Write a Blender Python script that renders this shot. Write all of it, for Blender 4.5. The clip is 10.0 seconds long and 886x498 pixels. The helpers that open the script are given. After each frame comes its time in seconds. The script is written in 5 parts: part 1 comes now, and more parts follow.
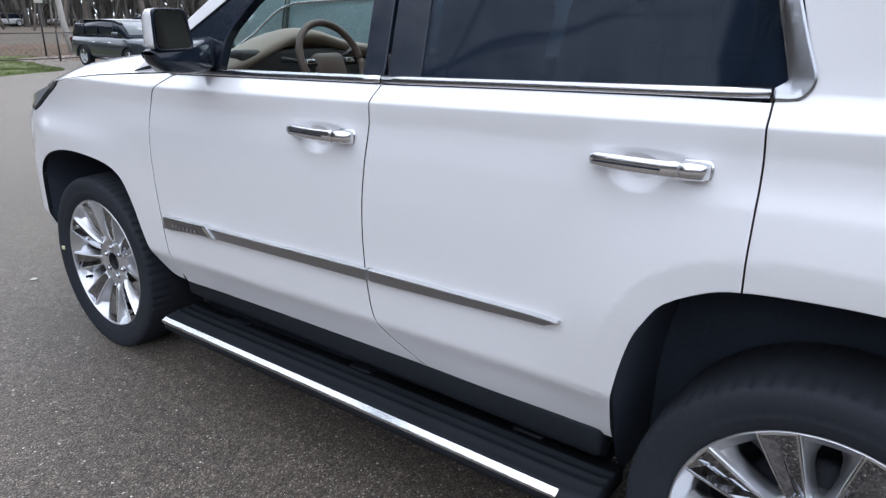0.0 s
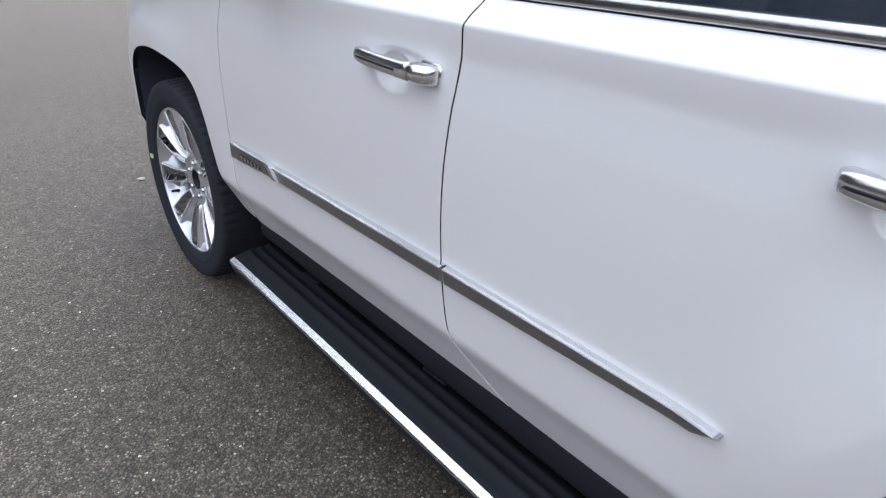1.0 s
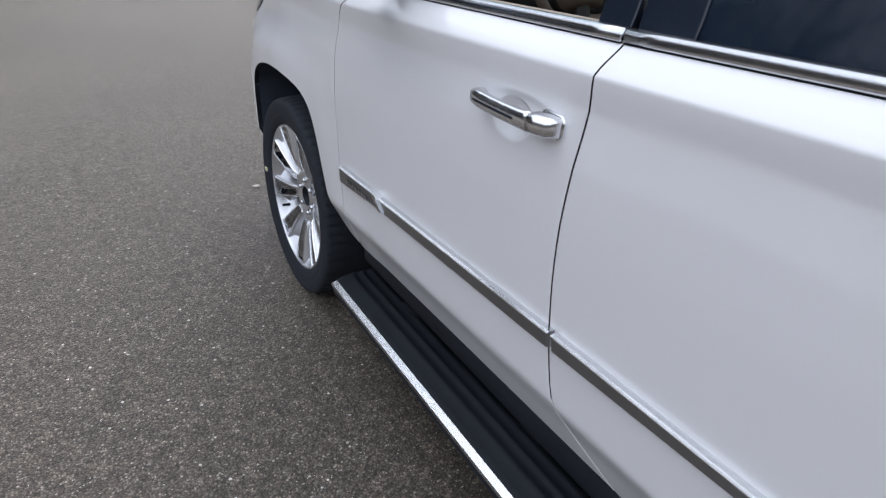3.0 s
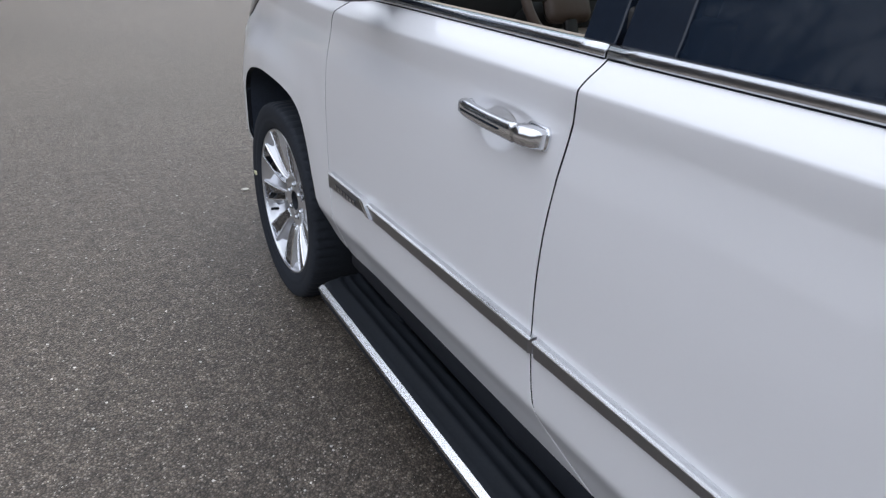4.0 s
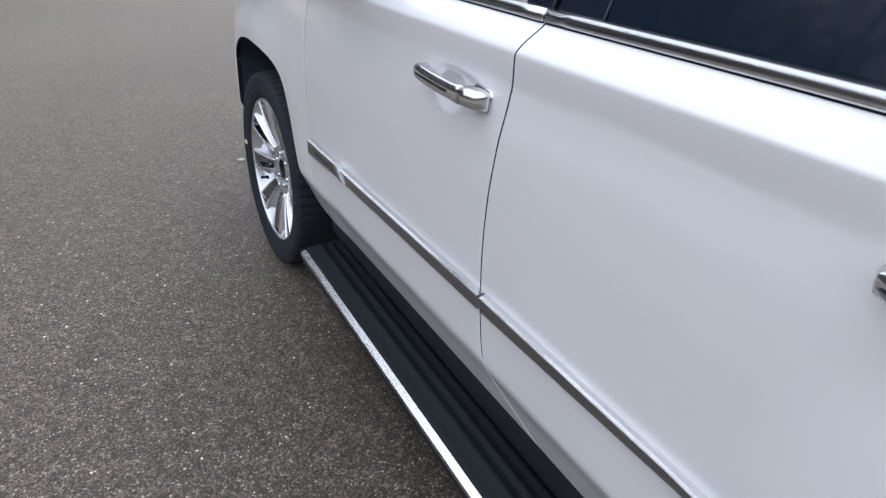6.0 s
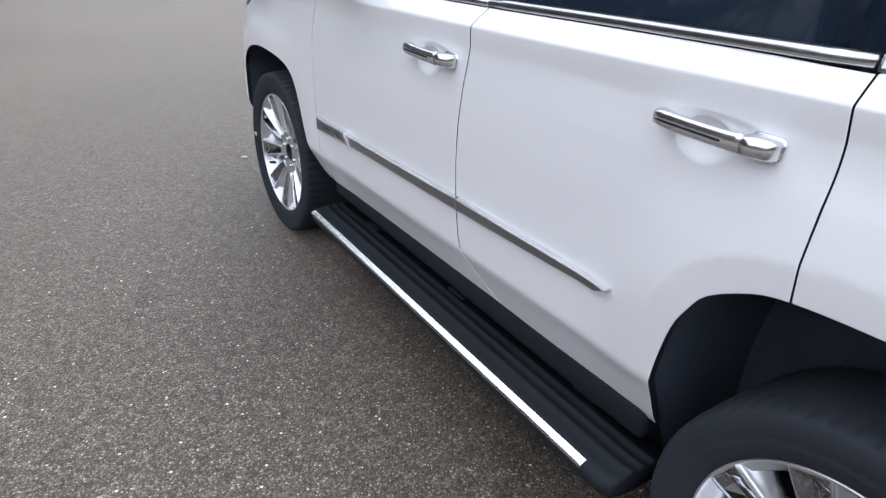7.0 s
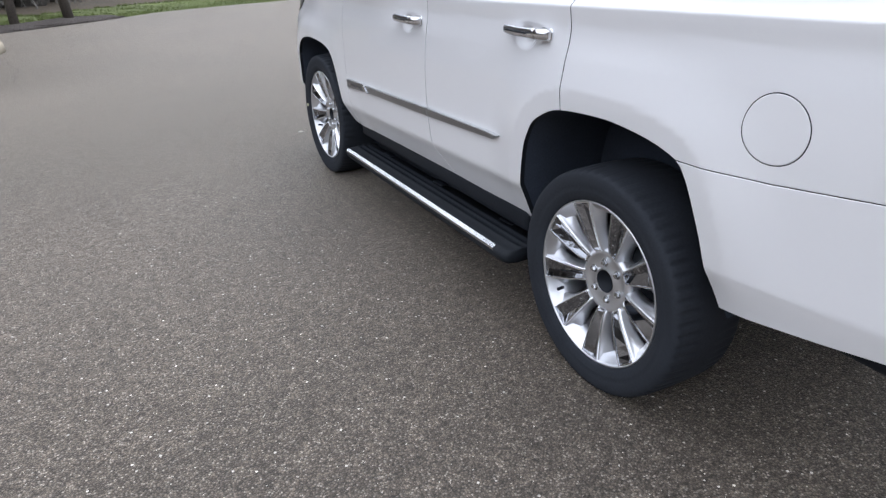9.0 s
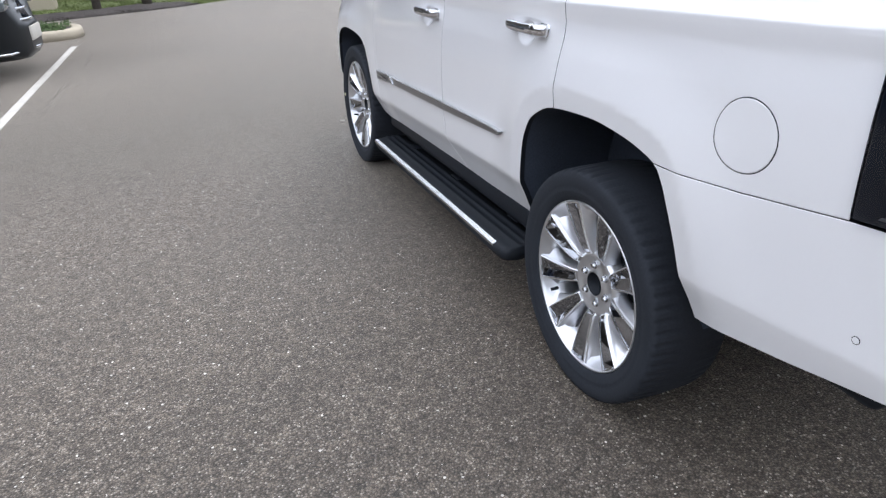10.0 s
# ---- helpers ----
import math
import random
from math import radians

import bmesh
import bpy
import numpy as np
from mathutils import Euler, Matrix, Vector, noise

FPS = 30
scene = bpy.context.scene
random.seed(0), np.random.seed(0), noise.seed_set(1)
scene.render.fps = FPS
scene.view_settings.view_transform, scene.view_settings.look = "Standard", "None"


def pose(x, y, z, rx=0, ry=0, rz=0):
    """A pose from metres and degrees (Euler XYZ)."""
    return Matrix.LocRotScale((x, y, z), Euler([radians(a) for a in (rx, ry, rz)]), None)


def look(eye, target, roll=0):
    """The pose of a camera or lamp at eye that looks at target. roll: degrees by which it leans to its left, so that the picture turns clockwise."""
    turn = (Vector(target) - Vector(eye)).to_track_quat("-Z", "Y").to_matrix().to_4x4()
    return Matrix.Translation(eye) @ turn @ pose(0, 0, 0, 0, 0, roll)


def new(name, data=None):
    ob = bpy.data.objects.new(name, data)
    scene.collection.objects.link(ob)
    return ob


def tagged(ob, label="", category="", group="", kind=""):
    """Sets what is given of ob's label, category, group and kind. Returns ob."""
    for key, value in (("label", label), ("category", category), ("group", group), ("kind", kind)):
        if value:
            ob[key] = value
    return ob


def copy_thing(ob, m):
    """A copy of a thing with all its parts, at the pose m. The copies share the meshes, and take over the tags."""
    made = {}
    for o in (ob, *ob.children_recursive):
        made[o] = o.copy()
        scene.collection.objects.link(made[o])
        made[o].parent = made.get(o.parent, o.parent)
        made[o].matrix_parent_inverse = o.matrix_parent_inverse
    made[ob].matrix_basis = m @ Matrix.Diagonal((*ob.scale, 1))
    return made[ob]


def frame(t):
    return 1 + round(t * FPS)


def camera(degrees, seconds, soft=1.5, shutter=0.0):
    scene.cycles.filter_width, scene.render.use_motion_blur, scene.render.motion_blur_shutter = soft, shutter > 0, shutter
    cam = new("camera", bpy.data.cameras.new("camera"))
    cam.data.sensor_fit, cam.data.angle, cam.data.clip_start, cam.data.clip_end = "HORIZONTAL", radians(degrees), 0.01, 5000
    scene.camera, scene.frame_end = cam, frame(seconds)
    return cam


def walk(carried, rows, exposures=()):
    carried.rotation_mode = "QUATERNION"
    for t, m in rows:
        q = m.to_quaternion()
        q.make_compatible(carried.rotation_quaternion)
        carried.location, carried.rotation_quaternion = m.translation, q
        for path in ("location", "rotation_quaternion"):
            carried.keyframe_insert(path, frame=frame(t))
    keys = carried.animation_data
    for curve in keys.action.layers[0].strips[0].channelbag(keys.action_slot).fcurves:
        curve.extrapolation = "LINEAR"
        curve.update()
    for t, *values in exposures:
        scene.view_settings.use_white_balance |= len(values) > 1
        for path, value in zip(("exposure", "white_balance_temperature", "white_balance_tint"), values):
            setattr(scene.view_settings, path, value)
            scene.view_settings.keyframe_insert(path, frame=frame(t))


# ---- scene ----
cam = camera(66.2, 10.0, soft=1.3)
PATH = [
    (0, (-2.418, -0.07, 1.498), (-0.9, 1.062, 0.855), 0.7),
    (0.3, (-2.233, 0.106, 1.513), (-0.814, 1.333, 0.818), -1.6),
    (0.5, (-2.12, 0.173, 1.501), (-0.751, 1.361, 0.656), 0.3),
    (1, (-1.831, 0.292, 1.473), (-0.688, 1.653, 0.557), 2.5),
    (1.5, (-1.647, 0.407, 1.461), (-0.826, 1.837, 0.329), 2.5),
    (2, (-1.686, 0.423, 1.464), (-0.81, 1.847, 0.367), 4.8),
    (2.5, (-1.762, 0.419, 1.497), (-0.836, 1.899, 0.522), 4.8),
    (2.7, (-1.756, 0.421, 1.518), (-0.866, 1.948, 0.584), 1.8),
    (3.8, (-1.758, 0.401, 1.524), (-0.837, 1.932, 0.626), 3.5),
    (4, (-1.763, 0.397, 1.532), (-0.834, 1.922, 0.632), 3.5),
    (4.5, (-1.765, 0.39, 1.531), (-0.822, 1.911, 0.638), 2.9),
    (5, (-1.738, 0.386, 1.513), (-0.788, 1.891, 0.601), 2.2),
    (5.5, (-1.64, 0.408, 1.493), (-0.902, 2.012, 0.552), 0.6),
    (5.7, (-1.637, 0.373, 1.506), (-0.848, 1.93, 0.53), 2.4),
    (6.8, (-2.019, -0.164, 1.557), (-1.015, 1.299, 0.635), 2.2),
    (7, (-2.059, -0.313, 1.55), (-1.098, 1.197, 0.656), 2.1),
    (7.5, (-2.169, -0.67, 1.542), (-1.39, 0.917, 0.607), 0.7),
    (8, (-2.331, -1.028, 1.534), (-1.448, 0.572, 0.72), 2.3),
    (8.5, (-2.435, -1.315, 1.559), (-1.571, 0.277, 0.711), 1.8),
    (9, (-2.42, -1.627, 1.523), (-1.599, -0.007, 0.685), -1.8),
    (9.5, (-2.373, -1.802, 1.528), (-1.536, -0.19, 0.69), -0.9),
    (10, (-2.181, -1.737, 1.525), (-1.535, -0.048, 0.671), -1.5),
]
walk(cam, [(t, look(eye, target, roll)) for t, eye, target, roll in PATH],
     [(0.0, 0.90, 6330, 10), (0.5, 0.72, 6370, 10), (1.0, 0.81, 6420, 10), (1.5, 0.84, 6480, 10), (2.0, 1.02, 6540, 10), (2.5, 0.70, 6440, 10), (4.0, 0.55, 6460, 10), (5.0, 0.56, 6470, 10), (5.5, 0.62, 6480, 10),
      (5.7, 0.66, 6480, 10), (7.0, 0.97, 6460, 10), (7.5, 1.12, 6480, 10), (8.0, 1.04, 6480, 10), (8.5, 1.00, 6480, 10), (9.0, 0.92, 6530, 10), (9.5, 1.18, 6490, 10), (10.0, 1.06, 6490, 10)])

# ---- world, sun, exposure ----
world = bpy.data.worlds.new("world")
scene.world = world
world.use_nodes = True
wn, wl = world.node_tree.nodes, world.node_tree.links
wn.clear()
w_out = wn.new("ShaderNodeOutputWorld")
w_bg = wn.new("ShaderNodeBackground")
w_sky = wn.new("ShaderNodeTexSky")
w_sky.sky_type, w_sky.sun_disc = "NISHITA", False
w_sky.sun_elevation, w_sky.sun_rotation = radians(67), radians(281)
w_hsv = wn.new("ShaderNodeHueSaturation")
w_hsv.inputs["Saturation"].default_value = 0.22
w_tc = wn.new("ShaderNodeTexCoord")
w_noise = wn.new("ShaderNodeTexNoise")
w_noise.inputs["Scale"].default_value, w_noise.inputs["Detail"].default_value = 2.2, 5
w_map = wn.new("ShaderNodeMapRange")
w_map.inputs["From Min"].default_value, w_map.inputs["From Max"].default_value = 0.2, 0.8
w_map.inputs["To Min"].default_value, w_map.inputs["To Max"].default_value = 6.2, 7.3
w_mix = wn.new("ShaderNodeMix")
w_mix.data_type = "RGBA"
w_mix.inputs["Factor"].default_value = 0.72
wl.new(w_tc.outputs["Generated"], w_noise.inputs["Vector"])
wl.new(w_noise.outputs["Fac"], w_map.inputs["Value"])
w_comb = wn.new("ShaderNodeVectorMath")
w_comb.operation = "SCALE"
w_comb.inputs[0].default_value = (0.885, 0.96, 1.12)
w_sep = wn.new("ShaderNodeSeparateXYZ")
wl.new(w_tc.outputs["Generated"], w_sep.inputs["Vector"])
w_grad = wn.new("ShaderNodeMapRange")
w_grad.inputs["To Min"].default_value, w_grad.inputs["To Max"].default_value = 1.0, 0.91
wl.new(w_sep.outputs["Z"], w_grad.inputs["Value"])
w_mul = wn.new("ShaderNodeMath")
w_mul.operation = "MULTIPLY"
wl.new(w_map.outputs["Result"], w_mul.inputs[0]), wl.new(w_grad.outputs["Result"], w_mul.inputs[1])
wl.new(w_mul.outputs[0], w_comb.inputs["Scale"])
wl.new(w_sky.outputs["Color"], w_hsv.inputs["Color"])
wl.new(w_hsv.outputs["Color"], w_mix.inputs["A"])
wl.new(w_comb.outputs["Vector"], w_mix.inputs["B"])
wl.new(w_mix.outputs["Result"], w_bg.inputs["Color"])
w_bg.inputs["Strength"].default_value = 0.175
wl.new(w_bg.outputs["Background"], w_out.inputs["Surface"])
sun = new("sun", bpy.data.lights.new("sun", "SUN"))
sun.data.energy, sun.data.angle, sun.data.color = 0.5, radians(40), (1.0, 0.98, 0.95)
sun.matrix_world = look((5, 1, 12), (0, 0, 0))


# ---- materials ----
def socket(node, name, value):
    node.inputs[name].default_value = value


def surface(name, color, rough=0.5, metal=0.0, coat=0.0, vary=0.08, grain=60.0, bump=0.0, big=3.0, bump_scale=0.0, per_object=0.0, spec=0.5, coat_rough=0.03, rough_vary=0.15):
    """A principled material whose colour and gloss vary at two scales."""
    m = bpy.data.materials.new(name)
    m.use_nodes = True
    n, l = m.node_tree.nodes, m.node_tree.links
    p = n["Principled BSDF"]
    socket(p, "Roughness", rough), socket(p, "Metallic", metal), socket(p, "Coat Weight", coat), socket(p, "Coat Roughness", coat_rough)
    socket(p, "Specular IOR Level", spec)
    tc = n.new("ShaderNodeTexCoord")
    fine, wide = n.new("ShaderNodeTexNoise"), n.new("ShaderNodeTexNoise")
    socket(fine, "Scale", grain), socket(fine, "Detail", 4), socket(wide, "Scale", big), socket(wide, "Detail", 4)
    l.new(tc.outputs["Object"], fine.inputs["Vector"]), l.new(tc.outputs["Object"], wide.inputs["Vector"])
    add = n.new("ShaderNodeMath")
    add.operation = "ADD"
    l.new(fine.outputs["Fac"], add.inputs[0]), l.new(wide.outputs["Fac"], add.inputs[1])
    ramp = n.new("ShaderNodeMapRange")
    socket(ramp, "From Min", 0.6), socket(ramp, "From Max", 1.4), socket(ramp, "To Min", 1 - vary), socket(ramp, "To Max", 1 + vary)
    l.new(add.outputs[0], ramp.inputs["Value"])
    scale = n.new("ShaderNodeVectorMath")
    scale.operation = "SCALE"
    socket(scale, 0, color)
    l.new(ramp.outputs["Result"], scale.inputs["Scale"])
    last = scale.outputs["Vector"]
    if per_object:
        info, r2, s2 = n.new("ShaderNodeObjectInfo"), n.new("ShaderNodeMapRange"), n.new("ShaderNodeVectorMath")
        s2.operation = "SCALE"
        socket(r2, "To Min", 1 - per_object), socket(r2, "To Max", 1 + per_object)
        l.new(info.outputs["Random"], r2.inputs["Value"]), l.new(r2.outputs["Result"], s2.inputs["Scale"]), l.new(last, s2.inputs[0])
        last = s2.outputs["Vector"]
    l.new(last, p.inputs["Base Color"])
    rr = n.new("ShaderNodeMapRange")
    socket(rr, "To Min", rough * (1 - rough_vary)), socket(rr, "To Max", min(1, rough * (1 + rough_vary)))
    l.new(wide.outputs["Fac"], rr.inputs["Value"]), l.new(rr.outputs["Result"], p.inputs["Roughness"])
    if bump:
        b = n.new("ShaderNodeBump")
        socket(b, "Strength", 0.6), socket(b, "Distance", bump)
        src = fine
        if bump_scale:
            src = n.new("ShaderNodeTexNoise")
            socket(src, "Scale", bump_scale), socket(src, "Detail", 3)
            l.new(tc.outputs["Object"], src.inputs["Vector"])
        l.new(src.outputs["Fac"], b.inputs["Height"]), l.new(b.outputs["Normal"], p.inputs["Normal"])
    return m


def glass(name, tint, through_share, rough=0.0, ior=1.55, dark_color=(0.012, 0.014, 0.018), plain_gloss=0.0):
    """A thin pane: tinted see-through glass with a gloss that follows Fresnel."""
    m = bpy.data.materials.new(name)
    m.use_nodes = True
    n, l = m.node_tree.nodes, m.node_tree.links
    n.clear()
    out, mix, body = n.new("ShaderNodeOutputMaterial"), n.new("ShaderNodeMixShader"), n.new("ShaderNodeMixShader")
    clear, dark, gloss, fres = n.new("ShaderNodeBsdfTransparent"), n.new("ShaderNodeBsdfDiffuse"), n.new("ShaderNodeBsdfGlossy"), n.new("ShaderNodeFresnel")
    socket(clear, "Color", (*tint, 1)), socket(dark, "Color", (*dark_color, 1)), socket(gloss, "Roughness", rough), socket(fres, "IOR", ior)
    socket(body, "Fac", through_share)
    l.new(dark.outputs[0], body.inputs[1]), l.new(clear.outputs[0], body.inputs[2])
    if plain_gloss:
        socket(mix, "Fac", plain_gloss)
    else:
        l.new(fres.outputs[0], mix.inputs["Fac"])
    l.new(body.outputs[0], mix.inputs[1]), l.new(gloss.outputs[0], mix.inputs[2])
    l.new(mix.outputs[0], out.inputs["Surface"])
    return m


def asphalt_material():
    """Worn asphalt: pale and dark aggregate in a brown-grey binder, with broad wear and stains."""
    m = bpy.data.materials.new("asphalt")
    m.use_nodes = True
    n, l = m.node_tree.nodes, m.node_tree.links
    p = n["Principled BSDF"]
    tc = n.new("ShaderNodeTexCoord")
    chips, specks = n.new("ShaderNodeTexVoronoi"), n.new("ShaderNodeTexVoronoi")
    socket(chips, "Scale", 150), socket(specks, "Scale", 52)
    wide, mid = n.new("ShaderNodeTexNoise"), n.new("ShaderNodeTexNoise")
    socket(wide, "Scale", 0.35), socket(wide, "Detail", 6), socket(mid, "Scale", 18), socket(mid, "Detail", 6)
    for t in (chips, specks, wide, mid):
        l.new(tc.outputs["Object"], t.inputs["Vector"])
    sep = n.new("ShaderNodeSeparateColor")
    l.new(chips.outputs["Color"], sep.inputs["Color"])
    ramp = n.new("ShaderNodeValToRGB")
    e = ramp.color_ramp.elements
    e[0].position, e[0].color = 0.0, (0.047, 0.036, 0.027, 1)
    e[1].position, e[1].color = 1.0, (0.36, 0.32, 0.275, 1)
    for pos, c in ((0.45, (0.086, 0.0695, 0.0535, 1)), (0.80, (0.143, 0.117, 0.092, 1)), (0.94, (0.190, 0.166, 0.140, 1))):
        k = e.new(pos)
        k.color = c
    l.new(sep.outputs["Red"], ramp.inputs["Fac"])
    # joints between the chips are darker binder
    edge = n.new("ShaderNodeMapRange")
    socket(edge, "From Min", 0.25), socket(edge, "From Max", 0.75), socket(edge, "To Min", 1.28), socket(edge, "To Max", 0.42)
    l.new(chips.outputs["Distance"], edge.inputs["Value"])
    mul = n.new("ShaderNodeVectorMath")
    mul.operation = "SCALE"
    l.new(ramp.outputs["Color"], mul.inputs[0]), l.new(edge.outputs["Result"], mul.inputs["Scale"])
    # a few larger pale pebbles
    sep2 = n.new("ShaderNodeSeparateColor")
    l.new(specks.outputs["Color"], sep2.inputs["Color"])
    pick, near = n.new("ShaderNodeMath"), n.new("ShaderNodeMath")
    pick.operation, near.operation = "GREATER_THAN", "LESS_THAN"
    socket(pick, 1, 0.968), socket(near, 1, 0.26)
    l.new(sep2.outputs["Green"], pick.inputs[0]), l.new(specks.outputs["Distance"], near.inputs[0])
    both = n.new("ShaderNodeMath")
    both.operation = "MULTIPLY"
    l.new(pick.outputs[0], both.inputs[0]), l.new(near.outputs[0], both.inputs[1])
    mix = n.new("ShaderNodeMix")
    mix.data_type = "RGBA"
    socket(mix, "B", (0.62, 0.59, 0.54, 1))
    l.new(both.outputs[0], mix.inputs["Factor"]), l.new(mul.outputs["Vector"], mix.inputs["A"])
    wear = n.new("ShaderNodeMapRange")
    socket(wear, "From Min", 0.35), socket(wear, "From Max", 0.65), socket(wear, "To Min", 0.82), socket(wear, "To Max", 1.18)
    l.new(wide.outputs["Fac"], wear.inputs["Value"])
    wear2 = n.new("ShaderNodeMapRange")
    socket(wear2, "From Min", 0.35), socket(wear2, "From Max", 0.65), socket(wear2, "To Min", 0.80), socket(wear2, "To Max", 1.20)
    l.new(mid.outputs["Fac"], wear2.inputs["Value"])
    wm = n.new("ShaderNodeMath")
    wm.operation = "MULTIPLY"
    l.new(wear.outputs["Result"], wm.inputs[0]), l.new(wear2.outputs["Result"], wm.inputs[1])
    lumps = n.new("ShaderNodeMapRange")
    socket(lumps, "To Min", 0.74), socket(lumps, "To Max", 1.32)
    l.new(sep2.outputs["Red"], lumps.inputs["Value"])
    wm2 = n.new("ShaderNodeMath")
    wm2.operation = "MULTIPLY"
    l.new(wm.outputs[0], wm2.inputs[0]), l.new(lumps.outputs["Result"], wm2.inputs[1])
    fin = n.new("ShaderNodeVectorMath")
    fin.operation = "SCALE"
    l.new(mix.outputs["Result"], fin.inputs[0]), l.new(wm2.outputs[0], fin.inputs["Scale"])
    l.new(fin.outputs["Vector"], p.inputs["Base Color"])
    socket(p, "Roughness", 0.6), socket(p, "Sheen Weight", 0.55), socket(p, "Sheen Tint", (1.0, 0.89, 0.76, 1)), socket(p, "Sheen Roughness", 0.35)
    bump = n.new("ShaderNodeBump")
    socket(bump, "Strength", 0.8), socket(bump, "Distance", 0.003)
    inv = n.new("ShaderNodeMath")
    inv.operation = "SUBTRACT"
    socket(inv, 0, 1.0)
    l.new(chips.outputs["Distance"], inv.inputs[1]), l.new(inv.outputs[0], bump.inputs["Height"]), l.new(bump.outputs["Normal"], p.inputs["Normal"])
    return m


PAINT = surface("pearl_white_paint", (0.86, 0.86, 0.880), 0.34, 0.0, 1.0, 0.012, 900, big=1.5, coat_rough=0.035, rough_vary=0.03)
BLACK_TRIM = surface("black_trim", (0.015, 0.018, 0.024), 0.55, vary=0.2, spec=0.2)
GLOSS_BLACK = surface("gloss_black_trim", (0.012, 0.018, 0.030), 0.12, coat=0.15, vary=0.1, spec=0.3)
LINER = surface("wheel_liner_felt", (0.060, 0.072, 0.096), 0.95, vary=0.25, grain=180, bump=0.002, spec=0.1)
CHROME = surface("chrome", (0.62, 0.63, 0.65), 0.04, 1.0, vary=0.02)
HANDLE_CHROME = surface("handle_chrome", (0.82, 0.83, 0.86), 0.20, 1.0, vary=0.02)
BELT_CHROME = surface("soft_chrome", (0.66, 0.67, 0.70), 0.20, 1.0, vary=0.03)
ALUMINIUM = surface("bright_aluminium", (0.78, 0.79, 0.80), 0.25, 1.0, vary=0.04)
SATIN = surface("satin_aluminium", (0.46, 0.47, 0.50), 0.22, 1.0, vary=0.04)
BRUSHED = surface("brushed_grey_plate", (0.30, 0.31, 0.33), 0.30, 1.0, vary=0.06, grain=300)
MOULDING = surface("smoked_chrome", (0.44, 0.45, 0.48), 0.30, 1.0, vary=0.04)
WHEEL_SILVER = surface("wheel_silver_paint", (0.72, 0.73, 0.76), 0.33, 0.9, 0.5, vary=0.03)
BORDER = surface("polished_border", (0.86, 0.87, 0.89), 0.22, 1.0, vary=0.03)
DARK_CHROME = surface("dark_chrome", (0.34, 0.35, 0.38), 0.03, 1.0, vary=0.03)
RUBBER = surface("tyre_rubber", (0.025, 0.029, 0.037), 0.8, vary=0.22, grain=120, bump=0.0008, big=9, spec=0.25)
STEP = surface("ribbed_black_plastic", (0.012, 0.015, 0.020), 0.6, vary=0.22, grain=90, bump=0.0008, big=6, spec=0.25)
TINTED = glass("dark_tinted_glass", (0.10, 0.12, 0.15), 0.4, 0.04, ior=1.30, dark_color=(0.018, 0.030, 0.052))
SMOKED = glass("smoked_lens", (0.66, 0.68, 0.74), 0.97, ior=1.40)
CLEAR = glass("clear_glass", (0.76, 0.86, 0.84), 0.98, plain_gloss=0.07)
TAN = surface("tan_leather", (0.37, 0.295, 0.215), 0.5, vary=0.08, grain=220, bump=0.0006)
DASH = surface("taupe_leather", (0.235, 0.19, 0.148), 0.55, vary=0.1, grain=220, bump=0.0006)
BROWN = surface("brown_leather", (0.115, 0.083, 0.067), 0.5, vary=0.1, grain=220, bump=0.0006)
DARK_CABIN = surface("dark_cabin_plastic", (0.025, 0.024, 0.024), 0.6, vary=0.15, grain=200)
RED_LENS = surface("red_lamp_lens", (0.10, 0.003, 0.008), 0.15, 0.0, 0.2, vary=0.1, spec=0.25)
ASPHALT = asphalt_material()


# ---- mesh helpers ----
def link_mesh(name, mesh, parent=None, label=""):
    ob = new(name, mesh)
    if parent:
        ob.parent = parent
    if label:
        ob["label"] = label
    return ob


def part(name, bm, material, parent, label="", smooth=True):
    """Links a bmesh as one mesh object under a thing or a part."""
    bmesh.ops.recalc_face_normals(bm, faces=bm.faces)
    me = bpy.data.meshes.new(name)
    bm.to_mesh(me)
    bm.free()
    me.materials.append(material)
    if smooth:
        for f in me.polygons:
            f.use_smooth = True
    return link_mesh(name, me, parent, label)


def box(bm, lo, hi, bevel=0.0, segments=2, m=None):
    """A box from corner to corner, with rounded edges."""
    made = bmesh.ops.create_cube(bm, size=1.0)["verts"]
    for v in made:
        v.co = Vector([(a + b) / 2 + c * (b - a) for a, b, c in zip(lo, hi, v.co)])
    if bevel:
        edges = {e for v in made for e in v.link_edges}
        made = bmesh.ops.bevel(bm, geom=list(edges), offset=bevel, segments=segments, affect="EDGES", profile=0.5)["verts"]
    if m is not None:
        for v in set(made):
            v.co = m @ v.co
    return made


def loft(bm, rings, closed=True, caps=True):
    """Joins rings of equally many points into a skin."""
    rows = [[bm.verts.new(p) for p in ring] for ring in rings]
    k = len(rows[0])
    for a, b in zip(rows, rows[1:]):
        for i in range(k if closed else k - 1):
            bm.faces.new((a[i], a[(i + 1) % k], b[(i + 1) % k], b[i]))
    if caps and closed:
        bm.faces.new(rows[0][::-1]), bm.faces.new(rows[-1])
    return rows


def revolve_x(bm, profile, steps, wobble=None):
    """Turns a profile of (x, r) points about the x axis."""
    rings = []
    for i in range(steps):
        a = 2 * math.pi * i / steps
        rings.append([(x, (r - (wobble(i, j) if wobble else 0)) * math.cos(a), (r - (wobble(i, j) if wobble else 0)) * math.sin(a)) for j, (x, r) in enumerate(profile)])
    rows = [[bm.verts.new(p) for p in ring] for ring in rings]
    for i in range(steps):
        a, b = rows[i], rows[(i + 1) % steps]
        for j in range(len(profile) - 1):
            bm.faces.new((a[j], a[j + 1], b[j + 1], b[j]))


